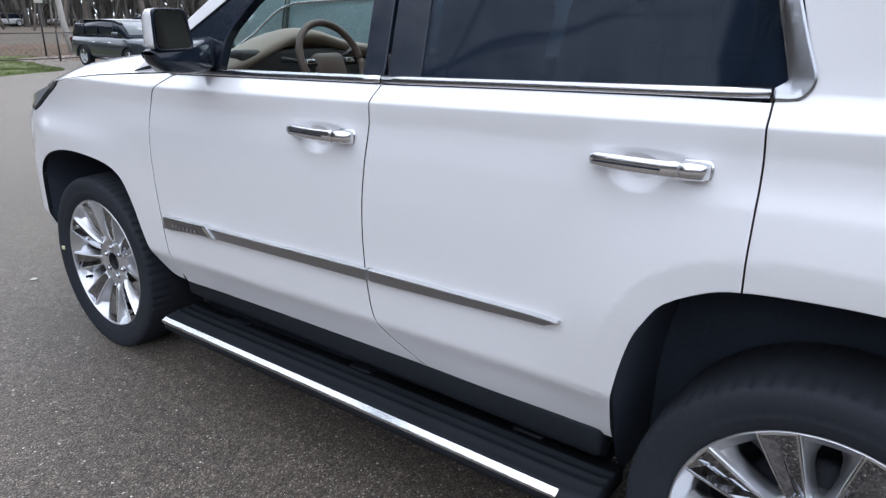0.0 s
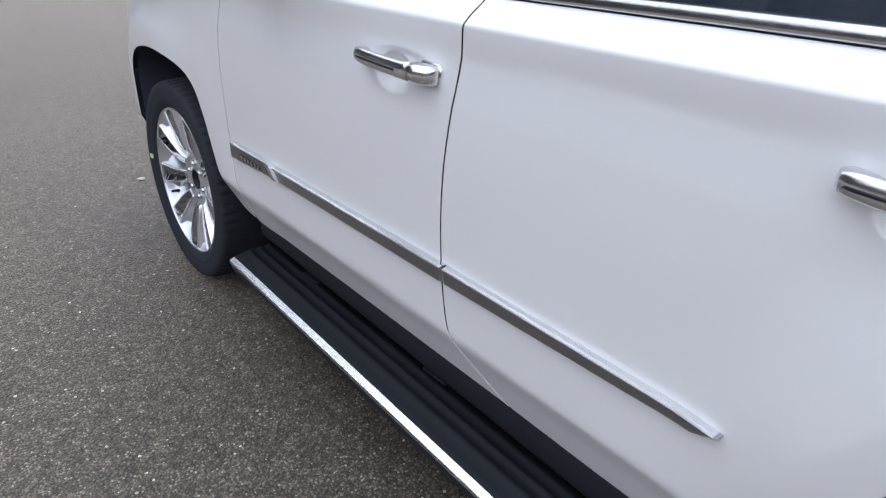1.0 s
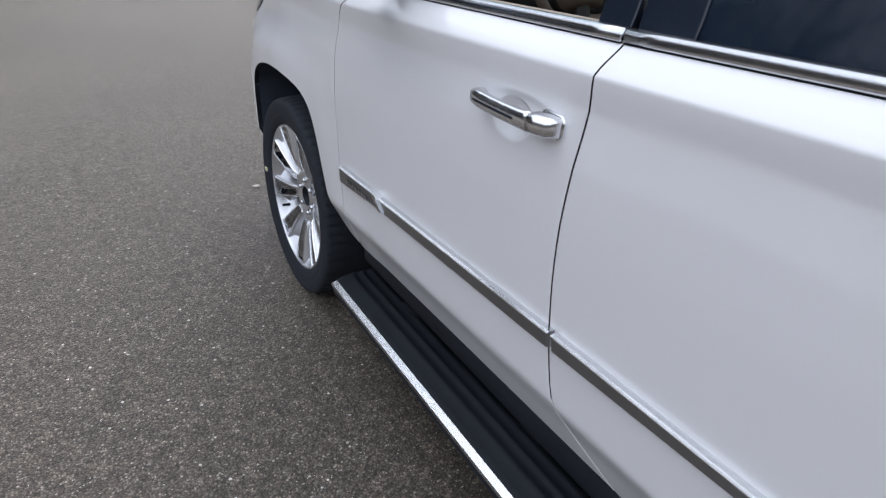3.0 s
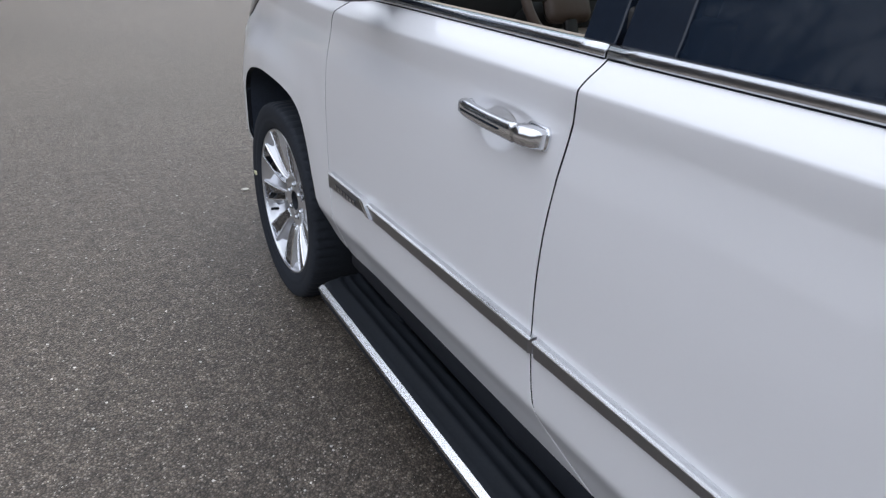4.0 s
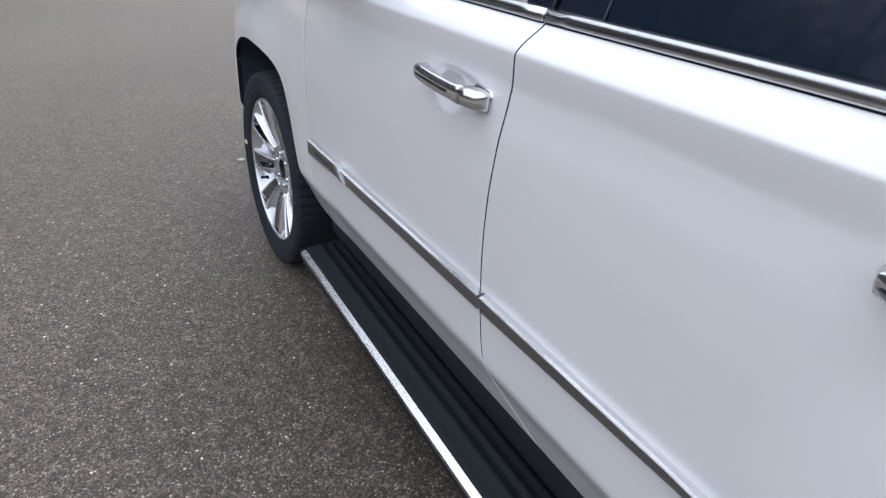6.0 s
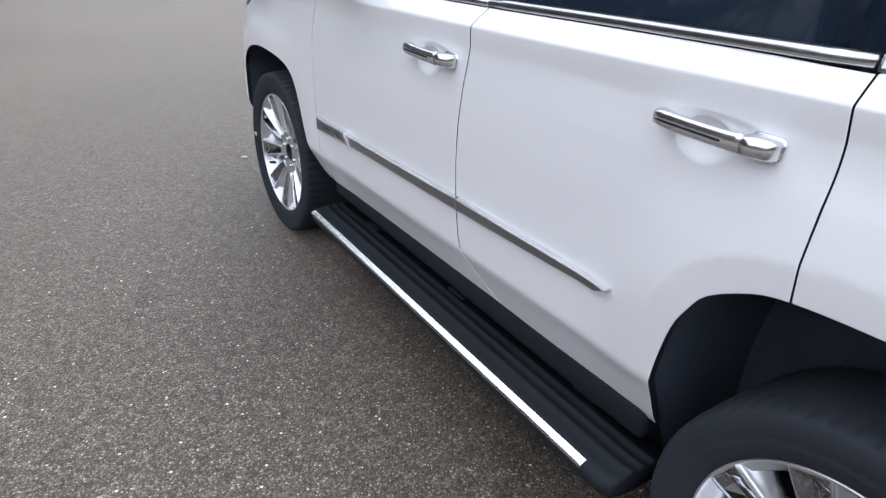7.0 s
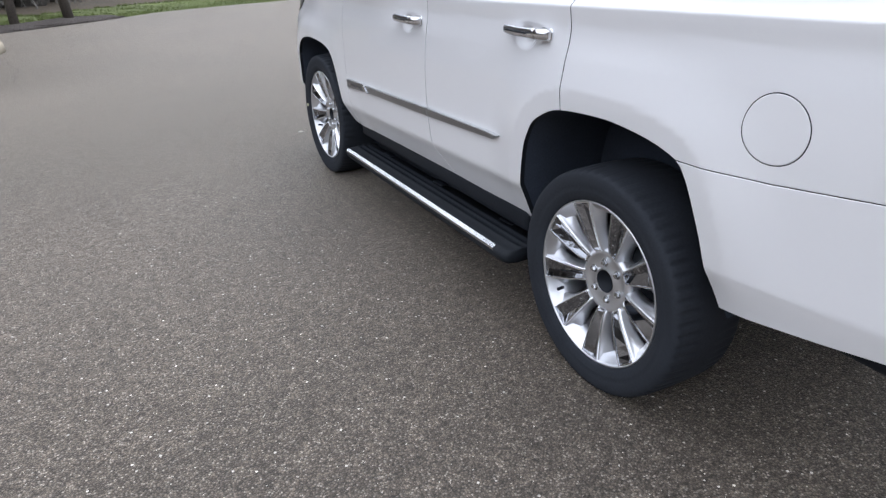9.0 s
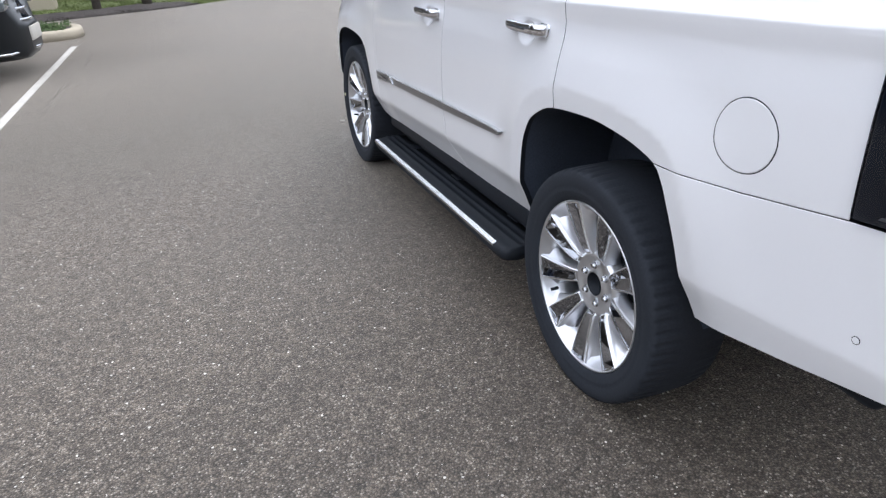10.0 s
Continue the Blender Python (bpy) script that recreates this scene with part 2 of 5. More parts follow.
def tube(bm, points, radius, sides=8):
    """A round bar along a line of points."""
    pts = [Vector(p) for p in points]
    rings = []
    for i, p in enumerate(pts):
        d = (pts[min(i + 1, len(pts) - 1)] - pts[max(i - 1, 0)]).normalized()
        a = d.orthogonal().normalized() if abs(d.z) > 0.95 else d.cross(Vector((0, 0, 1))).normalized()
        b = d.cross(a)
        r = radius[i] if isinstance(radius, (list, tuple)) else radius
        rings.append([p + r * (a * math.cos(2 * math.pi * k / sides) + b * math.sin(2 * math.pi * k / sides)) for k in range(sides)])
    loft(bm, rings)


def smooth_line(points, n=6):
    """A Catmull-Rom line through the points."""
    p = [np.array(q, float) for q in points]
    p = [2 * p[0] - p[1]] + p + [2 * p[-1] - p[-2]]
    out = []
    for i in range(1, len(p) - 2):
        for k in range(n):
            t = k / n
            out.append(0.5 * (2 * p[i] + (p[i + 1] - p[i - 1]) * t + (2 * p[i - 1] - 5 * p[i] + 4 * p[i + 1] - p[i + 2]) * t * t + (3 * p[i] - p[i - 1] - 3 * p[i + 1] + p[i + 2]) * t ** 3))
    out.append(p[-2])
    return [tuple(q) for q in out]


# ---- the white SUV: shape of its flank ----
from mathutils.geometry import delaunay_2d_cdt

RAKE = 0.028


def level(y, z):
    """Height of the belt, sill and mouldings, which rise slightly towards the tail, as seen at y."""
    return z - RAKE * (y - 1.2)


FLANK = [(0.30, 0.85), (0.40, 0.900), (0.47, 0.950), (0.56, 0.985), (0.612, 1.0095), (0.70, 1.011), (0.85, 1.013), (1.0, 1.013), (1.12, 1.0085), (1.18, 1.0015), (1.215, 0.9985),
         (1.256, 1.0030), (1.2755, 1.0040), (1.290, 0.988), (1.325, 0.953), (1.36, 0.937), (1.82, 0.755), (2.0, 0.60)]
_zs = np.arange(0.30, 2.0, 0.001)
_ws = np.interp(_zs, *zip(*FLANK))


def blurred(values, sigma):
    """The profile, rounded over about sigma millimetres."""
    reach = int(sigma * 4)
    k = np.exp(-0.5 * (np.arange(-reach, reach + 1) / sigma) ** 2)
    return np.convolve(np.pad(values, reach, mode="edge"), k / k.sum(), mode="valid")


_mix = np.clip((_zs - 0.80) / 0.15, 0, 1)
_ws = blurred(_ws, 8.0) * (1 - _mix) + blurred(_ws, 3.5) * _mix

# plan line: turn of the outward normal along the flank, towards the tail (plus) and the nose (minus)
_us = np.arange(-2.4, 5.2, 0.005)
_turn = np.interp(_us, (-2.4, -2.1, -1.25, -1.04, -0.45, 0.2, 2.0, 2.5, 3.2, 3.50, 3.72, 4.08, 4.9, 5.2), (90, 90, 80, 7, 1.5, 0, 0, -1.5, -2.4, -8, -24, -74, -90, -90))
_turn = np.convolve(np.pad(_turn, 10, mode="edge"), np.ones(21) / 21, mode="valid")
_i0 = int(np.argmin(abs(_us - 1.0)))
_dy, _dx = np.cos(np.radians(_turn)) * 0.005, np.sin(np.radians(_turn)) * 0.005
_py = np.cumsum(_dy) - np.cumsum(_dy)[_i0] + 1.0
_px = -np.cumsum(_dx)
_px = _px - _px[_i0]

REAR_ARCH = smooth_line([(0.478, 0.468), (0.476, 0.53), (0.470, 0.60), (0.452, 0.705), (0.427, 0.80), (0.398, 0.858), (0.36, 0.910), (0.275, 0.958), (0.207, 0.976), (0.113, 0.986), (0.0, 0.991),
                         (-0.08, 0.988), (-0.21, 0.971), (-0.315, 0.940), (-0.350, 0.905), (-0.377, 0.855), (-0.423, 0.736), (-0.468, 0.573), (-0.479, 0.533)], 3)
FRONT_ARCH = smooth_line([(2.335, 0.4650), (2.385, 0.469), (2.425, 0.486), (2.462, 0.520), (2.497, 0.565), (2.545, 0.655), (2.590, 0.755), (2.650, 0.842), (2.72, 0.884), (2.80, 0.905), (2.90, 0.917), (3.02, 0.922), (3.15, 0.911),
                          (3.27, 0.882), (3.365, 0.83), (3.408, 0.77), (3.425, 0.69), (3.425, 0.58), (3.418, 0.45)], 3)


def arch_distance(u, z, arch):
    a = np.array(arch)
    p, d = a[:-1], a[1:] - a[:-1]
    q = np.array((u, z)) - p
    t = np.clip((q * d).sum(1) / (d * d).sum(1), 0, 1)
    return float(np.sqrt(((q - t[:, None] * d) ** 2).sum(1)).min())


def ease(a, b, x):
    t = min(1, max(0, (x - a) / (b - a)))
    return t * t * (3 - 2 * t)


POCKETS = ((0.026, -0.020, 0.072, 0.048, 0.024), (0.004, 0.006, 0.118, 0.028, 0.006))
HANDLES = [(1.4365, 1.170, 0.263), (0.4365, 1.209, 0.263)]


def shoulder_rise(u):
    """How much faster the shoulder climbs towards the tail than the rest."""
    return 0.005 * min(1.6, max(0.0, 1.2 - u))


def flank(u, z, lift=0.0, pockets=True):
    """A point of the left flank, u along the car (about y) and z up, lifted off the skin."""
    zz = z + RAKE * (u - 1.2)
    zz -= shoulder_rise(u) * ease(1.05, 1.2, zz)
    if u > 2.2:  # the shoulder runs up to the bonnet
        zz -= 0.012 * ease(2.2, 3.2, u)
    if u < -0.35:  # the tail's foot tucks under less
        zz = zz + max(0, 0.61 - zz) * 0.45 * ease(-0.35, -0.6, u)
    w = float(np.interp(zz, _zs, _ws)) - 1.0
    if 0.25 < u < 2.4:  # the doors' shoulder is a broader ledge
        w -= 0.016 * ease(1.287, 1.325, zz) * ease(0.25, 0.9, u) * ease(2.4, 1.9, u)
    if u > 2.8:  # the brow over the headlamp draws in
        w -= 0.030 * ease(2.85, 3.40, u) * ease(1.02, 1.14, zz)
    if -1.2 < u < 0.9:
        d = arch_distance(u, z, REAR_ARCH)
        f = min(1, max(0, (0.28 - d) / 0.21))
        w += 0.028 * f * f * (2 - f) * ease(1.25, 1.10, zz) * ease(-1.0, -0.6, u) * ease(0.46, 0.90, z)
        w -= 0.006 * max(0, 1 - d / 0.075) * ease(0.5, 0.8, z)
    if 2.0 < u < 3.8:
        d = arch_distance(u, z, FRONT_ARCH)
        w += (0.006 + 0.024 * ease(2.62, 3.05, u)) * ease(0.24, 0.05, d) * ease(1.20, 1.02, zz)
    if -0.86 < u < 0.4 and zz > 1.29:  # behind the doors the side stands more upright over a narrow shoulder
        w -= 0.017 * ease(1.292, 1.326, zz) * ease(0.32, 0.12, u) * ease(-0.86, -0.62, u)
        w += 0.30 * max(0.0, min(zz, 1.60) - 1.332) * ease(0.250, 0.180, u - 0.33 * (z - 1.39)) * ease(-0.86, -0.62, u)
    if u < -0.7 and zz > 1.2655:  # the tail stands more upright
        w += (0.0025 - w) * 0.45 * ease(-0.7, -0.87, u)
    for hu, hz, hl in HANDLES if pockets else ():
        if abs(u - hu) < 0.13 and abs(z - hz) < 0.08:
            w -= max(deep * ease(1.0, 0.35, math.hypot((u - hu - ou) / au, (z - hz - oz) / az)) for ou, oz, au, az, deep in POCKETS)
    if u < -0.9:  # bumper crown: step at the top, tuck at the foot
        w += 0.012 * ease(-0.9, -1.2, u) * ease(1.02, 0.92, z)
    t = math.radians(float(np.interp(u, _us, _turn)))
    x, y = float(np.interp(u, _us, _px)), float(np.interp(u, _us, _py))
    w += lift
    return Vector((-1.0 + x - w * math.cos(t), y - w * math.sin(t), z))


def flank_normal(u, z):
    a = flank(u + 0.003, z) - flank(u - 0.003, z)
    b = flank(u, z + 0.0015) - flank(u, z - 0.0015)
    n = b.cross(a).normalized()
    return n if n.dot(flank(u, z, 0.1) - flank(u, z)) > 0 else -n


def densify(loop, step):
    out = []
    for (a, b), (c, d) in zip(loop, loop[1:] + loop[:1]):
        k = max(1, int(math.hypot(c - a, d - b) / step))
        out += [(a + (c - a) * i / k, b + (d - b) * i / k) for i in range(k)]
    return out


def loop_area(loop):
    return sum(a * d - b * c for (a, b), (c, d) in zip(loop, loop[1:] + loop[:1])) / 2


def inset(loop, amount):
    """The loop, anticlockwise, drawn inwards."""
    out = []
    k = len(loop)
    for i in range(k):
        p, q, r = np.array(loop[i - 1]), np.array(loop[i]), np.array(loop[(i + 1) % k])
        d1, d2 = (q - p) / (np.linalg.norm(q - p) + 1e-9), (r - q) / (np.linalg.norm(r - q) + 1e-9)
        n = np.array((-(d1 + d2)[1], (d1 + d2)[0]))
        n = n / (np.linalg.norm(n) + 1e-9)
        n = n / max(0.5, float(n @ np.array((-d1[1], d1[0]))))
        out.append(tuple(q + n * amount))
    return out


def inside(px, py, loop):
    a = np.array(loop)
    b = np.roll(a, -1, axis=0)
    hit = np.zeros(len(px), bool)
    for (x1, y1), (x2, y2) in zip(a, b):
        c = (y1 > py) != (y2 > py)
        hit ^= c & (px < (x2 - x1) * (py - y1) / (y2 - y1 + 1e-12) + x1)
    return hit


CREASES = (0.56, 0.585, 0.61, 0.635, 1.248, 1.258, 1.265, 1.270, 1.274, 1.278, 1.283, 1.289, 1.297)


def cross_creases(loop):
    """Adds the points at which the loop crosses the shoulder's crease."""
    out = []
    for (a, b), (c, d) in zip(loop, loop[1:] + loop[:1]):
        out.append((a, b))
        p, q = b + RAKE * (a - 1.2) - shoulder_rise(a), d + RAKE * (c - 1.2) - shoulder_rise(c)
        ts = sorted((k - p) / (q - p) for k in CREASES[4:] if min(p, q) + 2e-4 < k < max(p, q) - 2e-4)
        out += [(a + (c - a) * t, b + (d - b) * t) for t in ts]
    return out


def panel(name, loop, material, parent, step=0.03, gap=0.003, lift=0.0, thick=0.02, edge=0.004, round_in=0.002, label="", side=-1, pane=False):
    """A pressed panel of the flank within the loop of (u, z), with rolled edges turned inwards."""
    loop = [tuple(p) for p in loop]
    loop = [p for i, p in enumerate(loop) if math.dist(p, loop[i - 1]) > 1e-4]
    if loop_area(loop) < 0:
        loop = loop[::-1]
    loop = densify(loop, step * 0.8)
    if step < 0.035:
        loop = cross_creases(loop)
    rim = inset(loop, gap)
    ring = inset(rim, edge)
    inner = inset(ring, step * 0.35)
    us, zs = [p[0] for p in loop], [p[1] for p in loop]
    gu, gz = np.meshgrid(np.arange(min(us), max(us), step), np.arange(min(zs), max(zs), step))
    gu, gz = gu.ravel(), gz.ravel()
    keep = inside(gu, gz, inner)
    gu, gz = gu[keep], gz[keep]
    if step < 0.035:
        for zz in CREASES:
            ru = np.arange(min(us), max(us), step)
            rise = np.array([shoulder_rise(q) for q in ru]) if zz > 1 else 0
            rz = zz - RAKE * (ru - 1.2) + rise
            ok = inside(ru, rz, inner)
            far = np.ones(len(gu), bool)
            for q in rz[ok][:1]:
                far = abs(gz - np.interp(gu, ru, rz)) > 0.0015
            gu, gz = np.concatenate([gu[far], ru[ok]]), np.concatenate([gz[far], rz[ok]])
    for hu, hz, hl in HANDLES:  # finer mesh round a handle's pocket
        if step < 0.024 and min(us) < hu < max(us):
            far = (abs(gu - hu) > 0.125) | (abs(gz - hz + 0.016) > 0.058)
            fu, fz = np.meshgrid(np.arange(hu - 0.122, hu + 0.123, 0.0055), np.arange(hz - 0.072, hz + 0.041, 0.0036))
            gu, gz = np.concatenate([gu[far], fu.ravel()]), np.concatenate([gz[far], fz.ravel()])
    pts = list(rim) + list(ring) + list(zip(gu, gz))
    k = len(rim)
    edges = [(i, (i + 1) % k) for i in range(k)] + [(k + i, k + (i + 1) % k) for i in range(k)]
    verts, _, faces, origin, _, _ = delaunay_2d_cdt([Vector(map(float, p)) for p in pts], edges, [], 1, 1e-6)
    pos, nor, is_rim = [], [], {}
    for i, v in enumerate(verts):
        src = origin[i]
        n = flank_normal(v.x, 1.56 if pane else v.y)
        p = flank(v.x, v.y, lift)
        r = next((s for s in src if s < k), None)
        if r is not None:
            e = Vector((*np.subtract(rim[r], ring[r]), 0)).normalized()
            t_u = (flank(v.x + 0.003, v.y) - flank(v.x - 0.003, v.y)).normalized()
            out = (t_u * e.x + Vector((0, 0, 1)) * e.y).normalized()
            is_rim[r] = (i, out)
            p = p - n * round_in
            n = (n * 0.75 + out * 0.65).normalized() if round_in else n
        pos.append(p), nor.append(n)
    tris = [list(f) for f in faces]
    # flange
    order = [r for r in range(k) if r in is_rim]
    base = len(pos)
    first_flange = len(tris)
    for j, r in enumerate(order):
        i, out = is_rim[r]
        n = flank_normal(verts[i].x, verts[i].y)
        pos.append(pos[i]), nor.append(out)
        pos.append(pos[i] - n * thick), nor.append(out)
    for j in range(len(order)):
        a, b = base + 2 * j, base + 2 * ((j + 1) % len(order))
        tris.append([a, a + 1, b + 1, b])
    # faces wind so that they look outwards
    fixed = []
    for f in tris:
        a, b, c = pos[f[0]], pos[f[1]], pos[f[2]]
        fn = (b - a).cross(c - a)
        fixed.append(f if fn.dot(nor[f[0]] + nor[f[1]] + nor[f[2]]) > 0 else f[::-1])
    if side > 0:
        pos = [Vector((-p.x, p.y, p.z)) for p in pos]
        nor = [Vector((-n.x, n.y, n.z)) for n in nor]
        fixed = [f[::-1] for f in fixed]
    me = bpy.data.meshes.new(name)
    me.from_pydata(pos, [], fixed)
    me.update()
    for f in me.polygons:
        f.use_smooth = True
    me.normals_split_custom_set_from_vertices([tuple(n) for n in nor])
    me.materials.append(material)
    if material is PAINT:  # edge return coloured black: the shut line's shade is in the colour
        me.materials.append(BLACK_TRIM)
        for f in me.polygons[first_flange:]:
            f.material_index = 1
    return link_mesh(name, me, parent, label)


# ---- the ground ----
def flat_sheet(name, loop, z, material, label, thick=0.0):
    bm = bmesh.new()
    top = [bm.verts.new((x, y, z)) for x, y in loop]
    bm.faces.new(top)
    if thick:
        low = [bm.verts.new((x, y, z - thick)) for x, y in loop]
        k = len(loop)
        for i in range(k):
            bm.faces.new((top[i], low[i], low[(i + 1) % k], top[(i + 1) % k]))
    ob = part(name, bm, material, None, smooth=False)
    return tagged(ob, label, "ground", kind="structure")


# ---- the white SUV ----
suv = tagged(new("suv"), "pearl white full-size SUV with chrome trim parked on asphalt", "car")

LAMP_LENS = surface("headlamp_lens", (0.30, 0.31, 0.33), 0.15, 0.0, 0.6, vary=0.15, grain=40)
CUT_A = smooth_line([(2.245, 1.300), (2.295, 1.275), (2.353, 1.225), (2.387, 1.15), (2.401, 1.05), (2.400, 0.93), (2.388, 0.80), (2.370, 0.67), (2.352, 0.58), (2.318, 0.463)], 3)
CUT_B = smooth_line([(1.258, 1.322), (1.253, 1.30), (1.251, 1.277), (1.253, 1.24), (1.262, 1.15), (1.275, 1.04), (1.281, 0.92), (1.277, 0.82), (1.268, 0.73), (1.245, 0.625), (1.20, 0.565), (1.13, 0.515), (1.08, 0.484)], 3)
CUT_C = smooth_line([(0.2235, 1.352), (0.218, 1.31), (0.212, 1.20), (0.209, 1.08), (0.207, 0.976)], 4)
REAR_ARCH_DOOR = [p for p in REAR_ARCH if p[0] > 0.2071]
REAR_ARCH_BACK = [p for p in REAR_ARCH if p[0] <= 0.2071 and p[0] > -0.316]
REAR_ARCH_BUMPER = [p for p in REAR_ARCH if p[0] <= -0.315]
SILL = [(2.318, 0.463), (1.75, 0.475), (1.08, 0.484)]
SILL_REAR = [(1.08, 0.484), (0.75, 0.480), (0.455, 0.472)]


QUARTER_CORNER = smooth_line([(-0.235, 1.3875), (-0.190, 1.391), (-0.155, 1.404), (-0.130, 1.432), (-0.119, 1.475), (-0.112, 1.56), (-0.097, 1.76)], 5)


def belt(y):
    return 1.325 - (0.0345 if y < 1.2 else RAKE) * (y - 1.2)


for side in (-1, 1):
    FENDER_TOP = [(2.245, 1.300), (2.5, 1.284), (2.8, 1.262), (3.05, 1.236), (3.20, 1.210)]
    fender = FENDER_TOP + [(3.24, 1.190), (3.36, 1.140), (3.48, 1.080), (3.56, 1.05), (3.57, 0.93), (3.412, 0.765)] + [p for p in FRONT_ARCH if p[0] < 3.40][::-1] + CUT_A[::-1][1:]
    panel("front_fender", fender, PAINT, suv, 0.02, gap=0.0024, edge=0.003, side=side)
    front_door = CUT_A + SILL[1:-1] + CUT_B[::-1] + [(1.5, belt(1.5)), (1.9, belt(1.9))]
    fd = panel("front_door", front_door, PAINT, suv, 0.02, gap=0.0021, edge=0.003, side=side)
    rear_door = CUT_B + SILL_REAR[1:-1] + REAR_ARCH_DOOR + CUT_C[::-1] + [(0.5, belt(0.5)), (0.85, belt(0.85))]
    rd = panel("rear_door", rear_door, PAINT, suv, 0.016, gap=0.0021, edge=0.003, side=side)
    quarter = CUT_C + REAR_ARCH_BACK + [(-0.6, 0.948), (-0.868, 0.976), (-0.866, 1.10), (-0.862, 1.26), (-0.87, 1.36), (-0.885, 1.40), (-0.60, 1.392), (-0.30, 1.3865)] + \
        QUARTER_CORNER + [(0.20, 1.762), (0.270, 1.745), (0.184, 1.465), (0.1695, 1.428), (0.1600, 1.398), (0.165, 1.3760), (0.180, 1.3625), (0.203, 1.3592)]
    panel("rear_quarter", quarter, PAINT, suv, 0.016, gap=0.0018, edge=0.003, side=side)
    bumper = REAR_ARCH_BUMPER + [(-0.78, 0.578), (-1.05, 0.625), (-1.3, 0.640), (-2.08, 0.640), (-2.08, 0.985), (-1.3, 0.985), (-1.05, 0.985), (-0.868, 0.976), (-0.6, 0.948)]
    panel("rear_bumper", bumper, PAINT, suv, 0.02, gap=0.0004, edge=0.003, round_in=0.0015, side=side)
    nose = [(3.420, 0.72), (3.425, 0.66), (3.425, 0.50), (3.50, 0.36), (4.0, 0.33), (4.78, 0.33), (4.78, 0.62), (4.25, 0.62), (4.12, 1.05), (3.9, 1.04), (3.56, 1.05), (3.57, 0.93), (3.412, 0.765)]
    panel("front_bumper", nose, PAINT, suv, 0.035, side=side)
    lamp = [(3.20, 1.210), (3.24, 1.190), (3.36, 1.140), (3.48, 1.080), (3.56, 1.05), (3.9, 1.04), (4.12, 1.05), (4.14, 1.085), (3.9, 1.095), (3.6, 1.128), (3.4, 1.172)]
    panel("headlamp", lamp, LAMP_LENS, suv, 0.03, label="dark wraparound headlamp", side=side)
    panel("lamp_surround", [(3.20, 1.212), (3.24, 1.190), (3.36, 1.140), (3.48, 1.080), (3.56, 1.05), (3.9, 1.04), (3.9, 1.058), (3.57, 1.068), (3.50, 1.098), (3.38, 1.156), (3.26, 1.203)], GLOSS_BLACK, suv, 0.02, gap=0.001, lift=0.003, thick=0.006, side=side)
    grille = [(4.12, 1.05), (4.25, 0.62), (4.78, 0.62), (4.78, 1.09), (4.14, 1.09)]
    panel("grille", grille, CHROME, suv, 0.04, label="chrome front grille", side=side)
    # black inner shell, added to fill the shut lines with shade, and the wheel liners
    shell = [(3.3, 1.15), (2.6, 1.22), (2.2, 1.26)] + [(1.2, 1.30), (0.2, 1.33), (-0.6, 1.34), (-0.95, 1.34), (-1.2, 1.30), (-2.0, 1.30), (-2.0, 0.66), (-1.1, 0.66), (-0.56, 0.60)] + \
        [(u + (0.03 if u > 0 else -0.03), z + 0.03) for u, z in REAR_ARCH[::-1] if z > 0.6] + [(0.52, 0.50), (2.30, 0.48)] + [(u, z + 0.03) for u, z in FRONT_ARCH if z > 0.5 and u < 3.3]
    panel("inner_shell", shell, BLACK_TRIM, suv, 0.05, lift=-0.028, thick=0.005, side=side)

    # glass and pillars
    glass_rear = [(1.128, belt(1.128) + 0.012), (0.222, 1.371), (0.2095, 1.393), (0.2180, 1.42), (0.318, 1.72), (0.37, 1.738), (1.180, 1.745)]
    panel("rear_door_glass", glass_rear, TINTED, suv, 0.08, gap=0, round_in=0, pane=True, lift=-0.010, thick=0.004, label="dark tinted rear door window", side=side)
    panel("pillar_cover", [(1.345, belt(1.345) + 0.006), (1.258, belt(1.258) + 0.006), (1.310, 1.75), (1.403, 1.75)], GLOSS_BLACK, suv, 0.05, lift=-0.004, side=side)
    panel("pillar_cover", [(1.251, belt(1.251) + 0.006), (1.124, belt(1.124) + 0.006), (1.176, 1.745), (1.303, 1.75)], GLOSS_BLACK, suv, 0.05, lift=-0.004, side=side)
    panel("window_division", [(0.372, belt(0.37) + 0.016), (0.352, belt(0.35) + 0.016), (0.395, 1.735), (0.415, 1.735)], GLOSS_BLACK, suv, 0.05, lift=-0.018, thick=0.01, side=side)
    panel("window_seal", [(0.262, belt(0.25) + 0.012), (0.205, 1.374), (0.209, 1.42), (0.317, 1.74), (0.385, 1.74), (0.395, 1.725), (0.358, 1.70)], GLOSS_BLACK, suv, 0.05, lift=-0.018, thick=0.01, side=side)
    panel("front_window_frame", [(2.450, 1.318), (2.28, belt(2.28) + 0.006), (2.030, belt(2.03) + 0.006), (2.030, 1.42), (2.008, 1.462), (1.93, 1.545), (1.71, 1.70), (1.60, 1.73), (1.398, 1.735), (1.398, 1.757), (1.722, 1.757)], GLOSS_BLACK, suv, 0.04, lift=-0.006, thick=0.03, side=side)
    panel("windscreen_pillar", [(2.56, 1.288), (2.455, 1.312), (1.727, 1.760), (1.25, 1.763), (0.27, 1.765), (0.20, 1.83), (1.79, 1.82)], PAINT, suv, 0.05, side=side)
    quarter_glass = QUARTER_CORNER + [(-0.86, 1.74), (-0.885, 1.40), (-0.60, 1.392), (-0.30, 1.3865)]
    panel("quarter_glass", quarter_glass, TINTED, suv, 0.03, gap=0.0015, round_in=0, pane=True, lift=-0.003, thick=0.006, label="dark tinted rear quarter window", side=side)
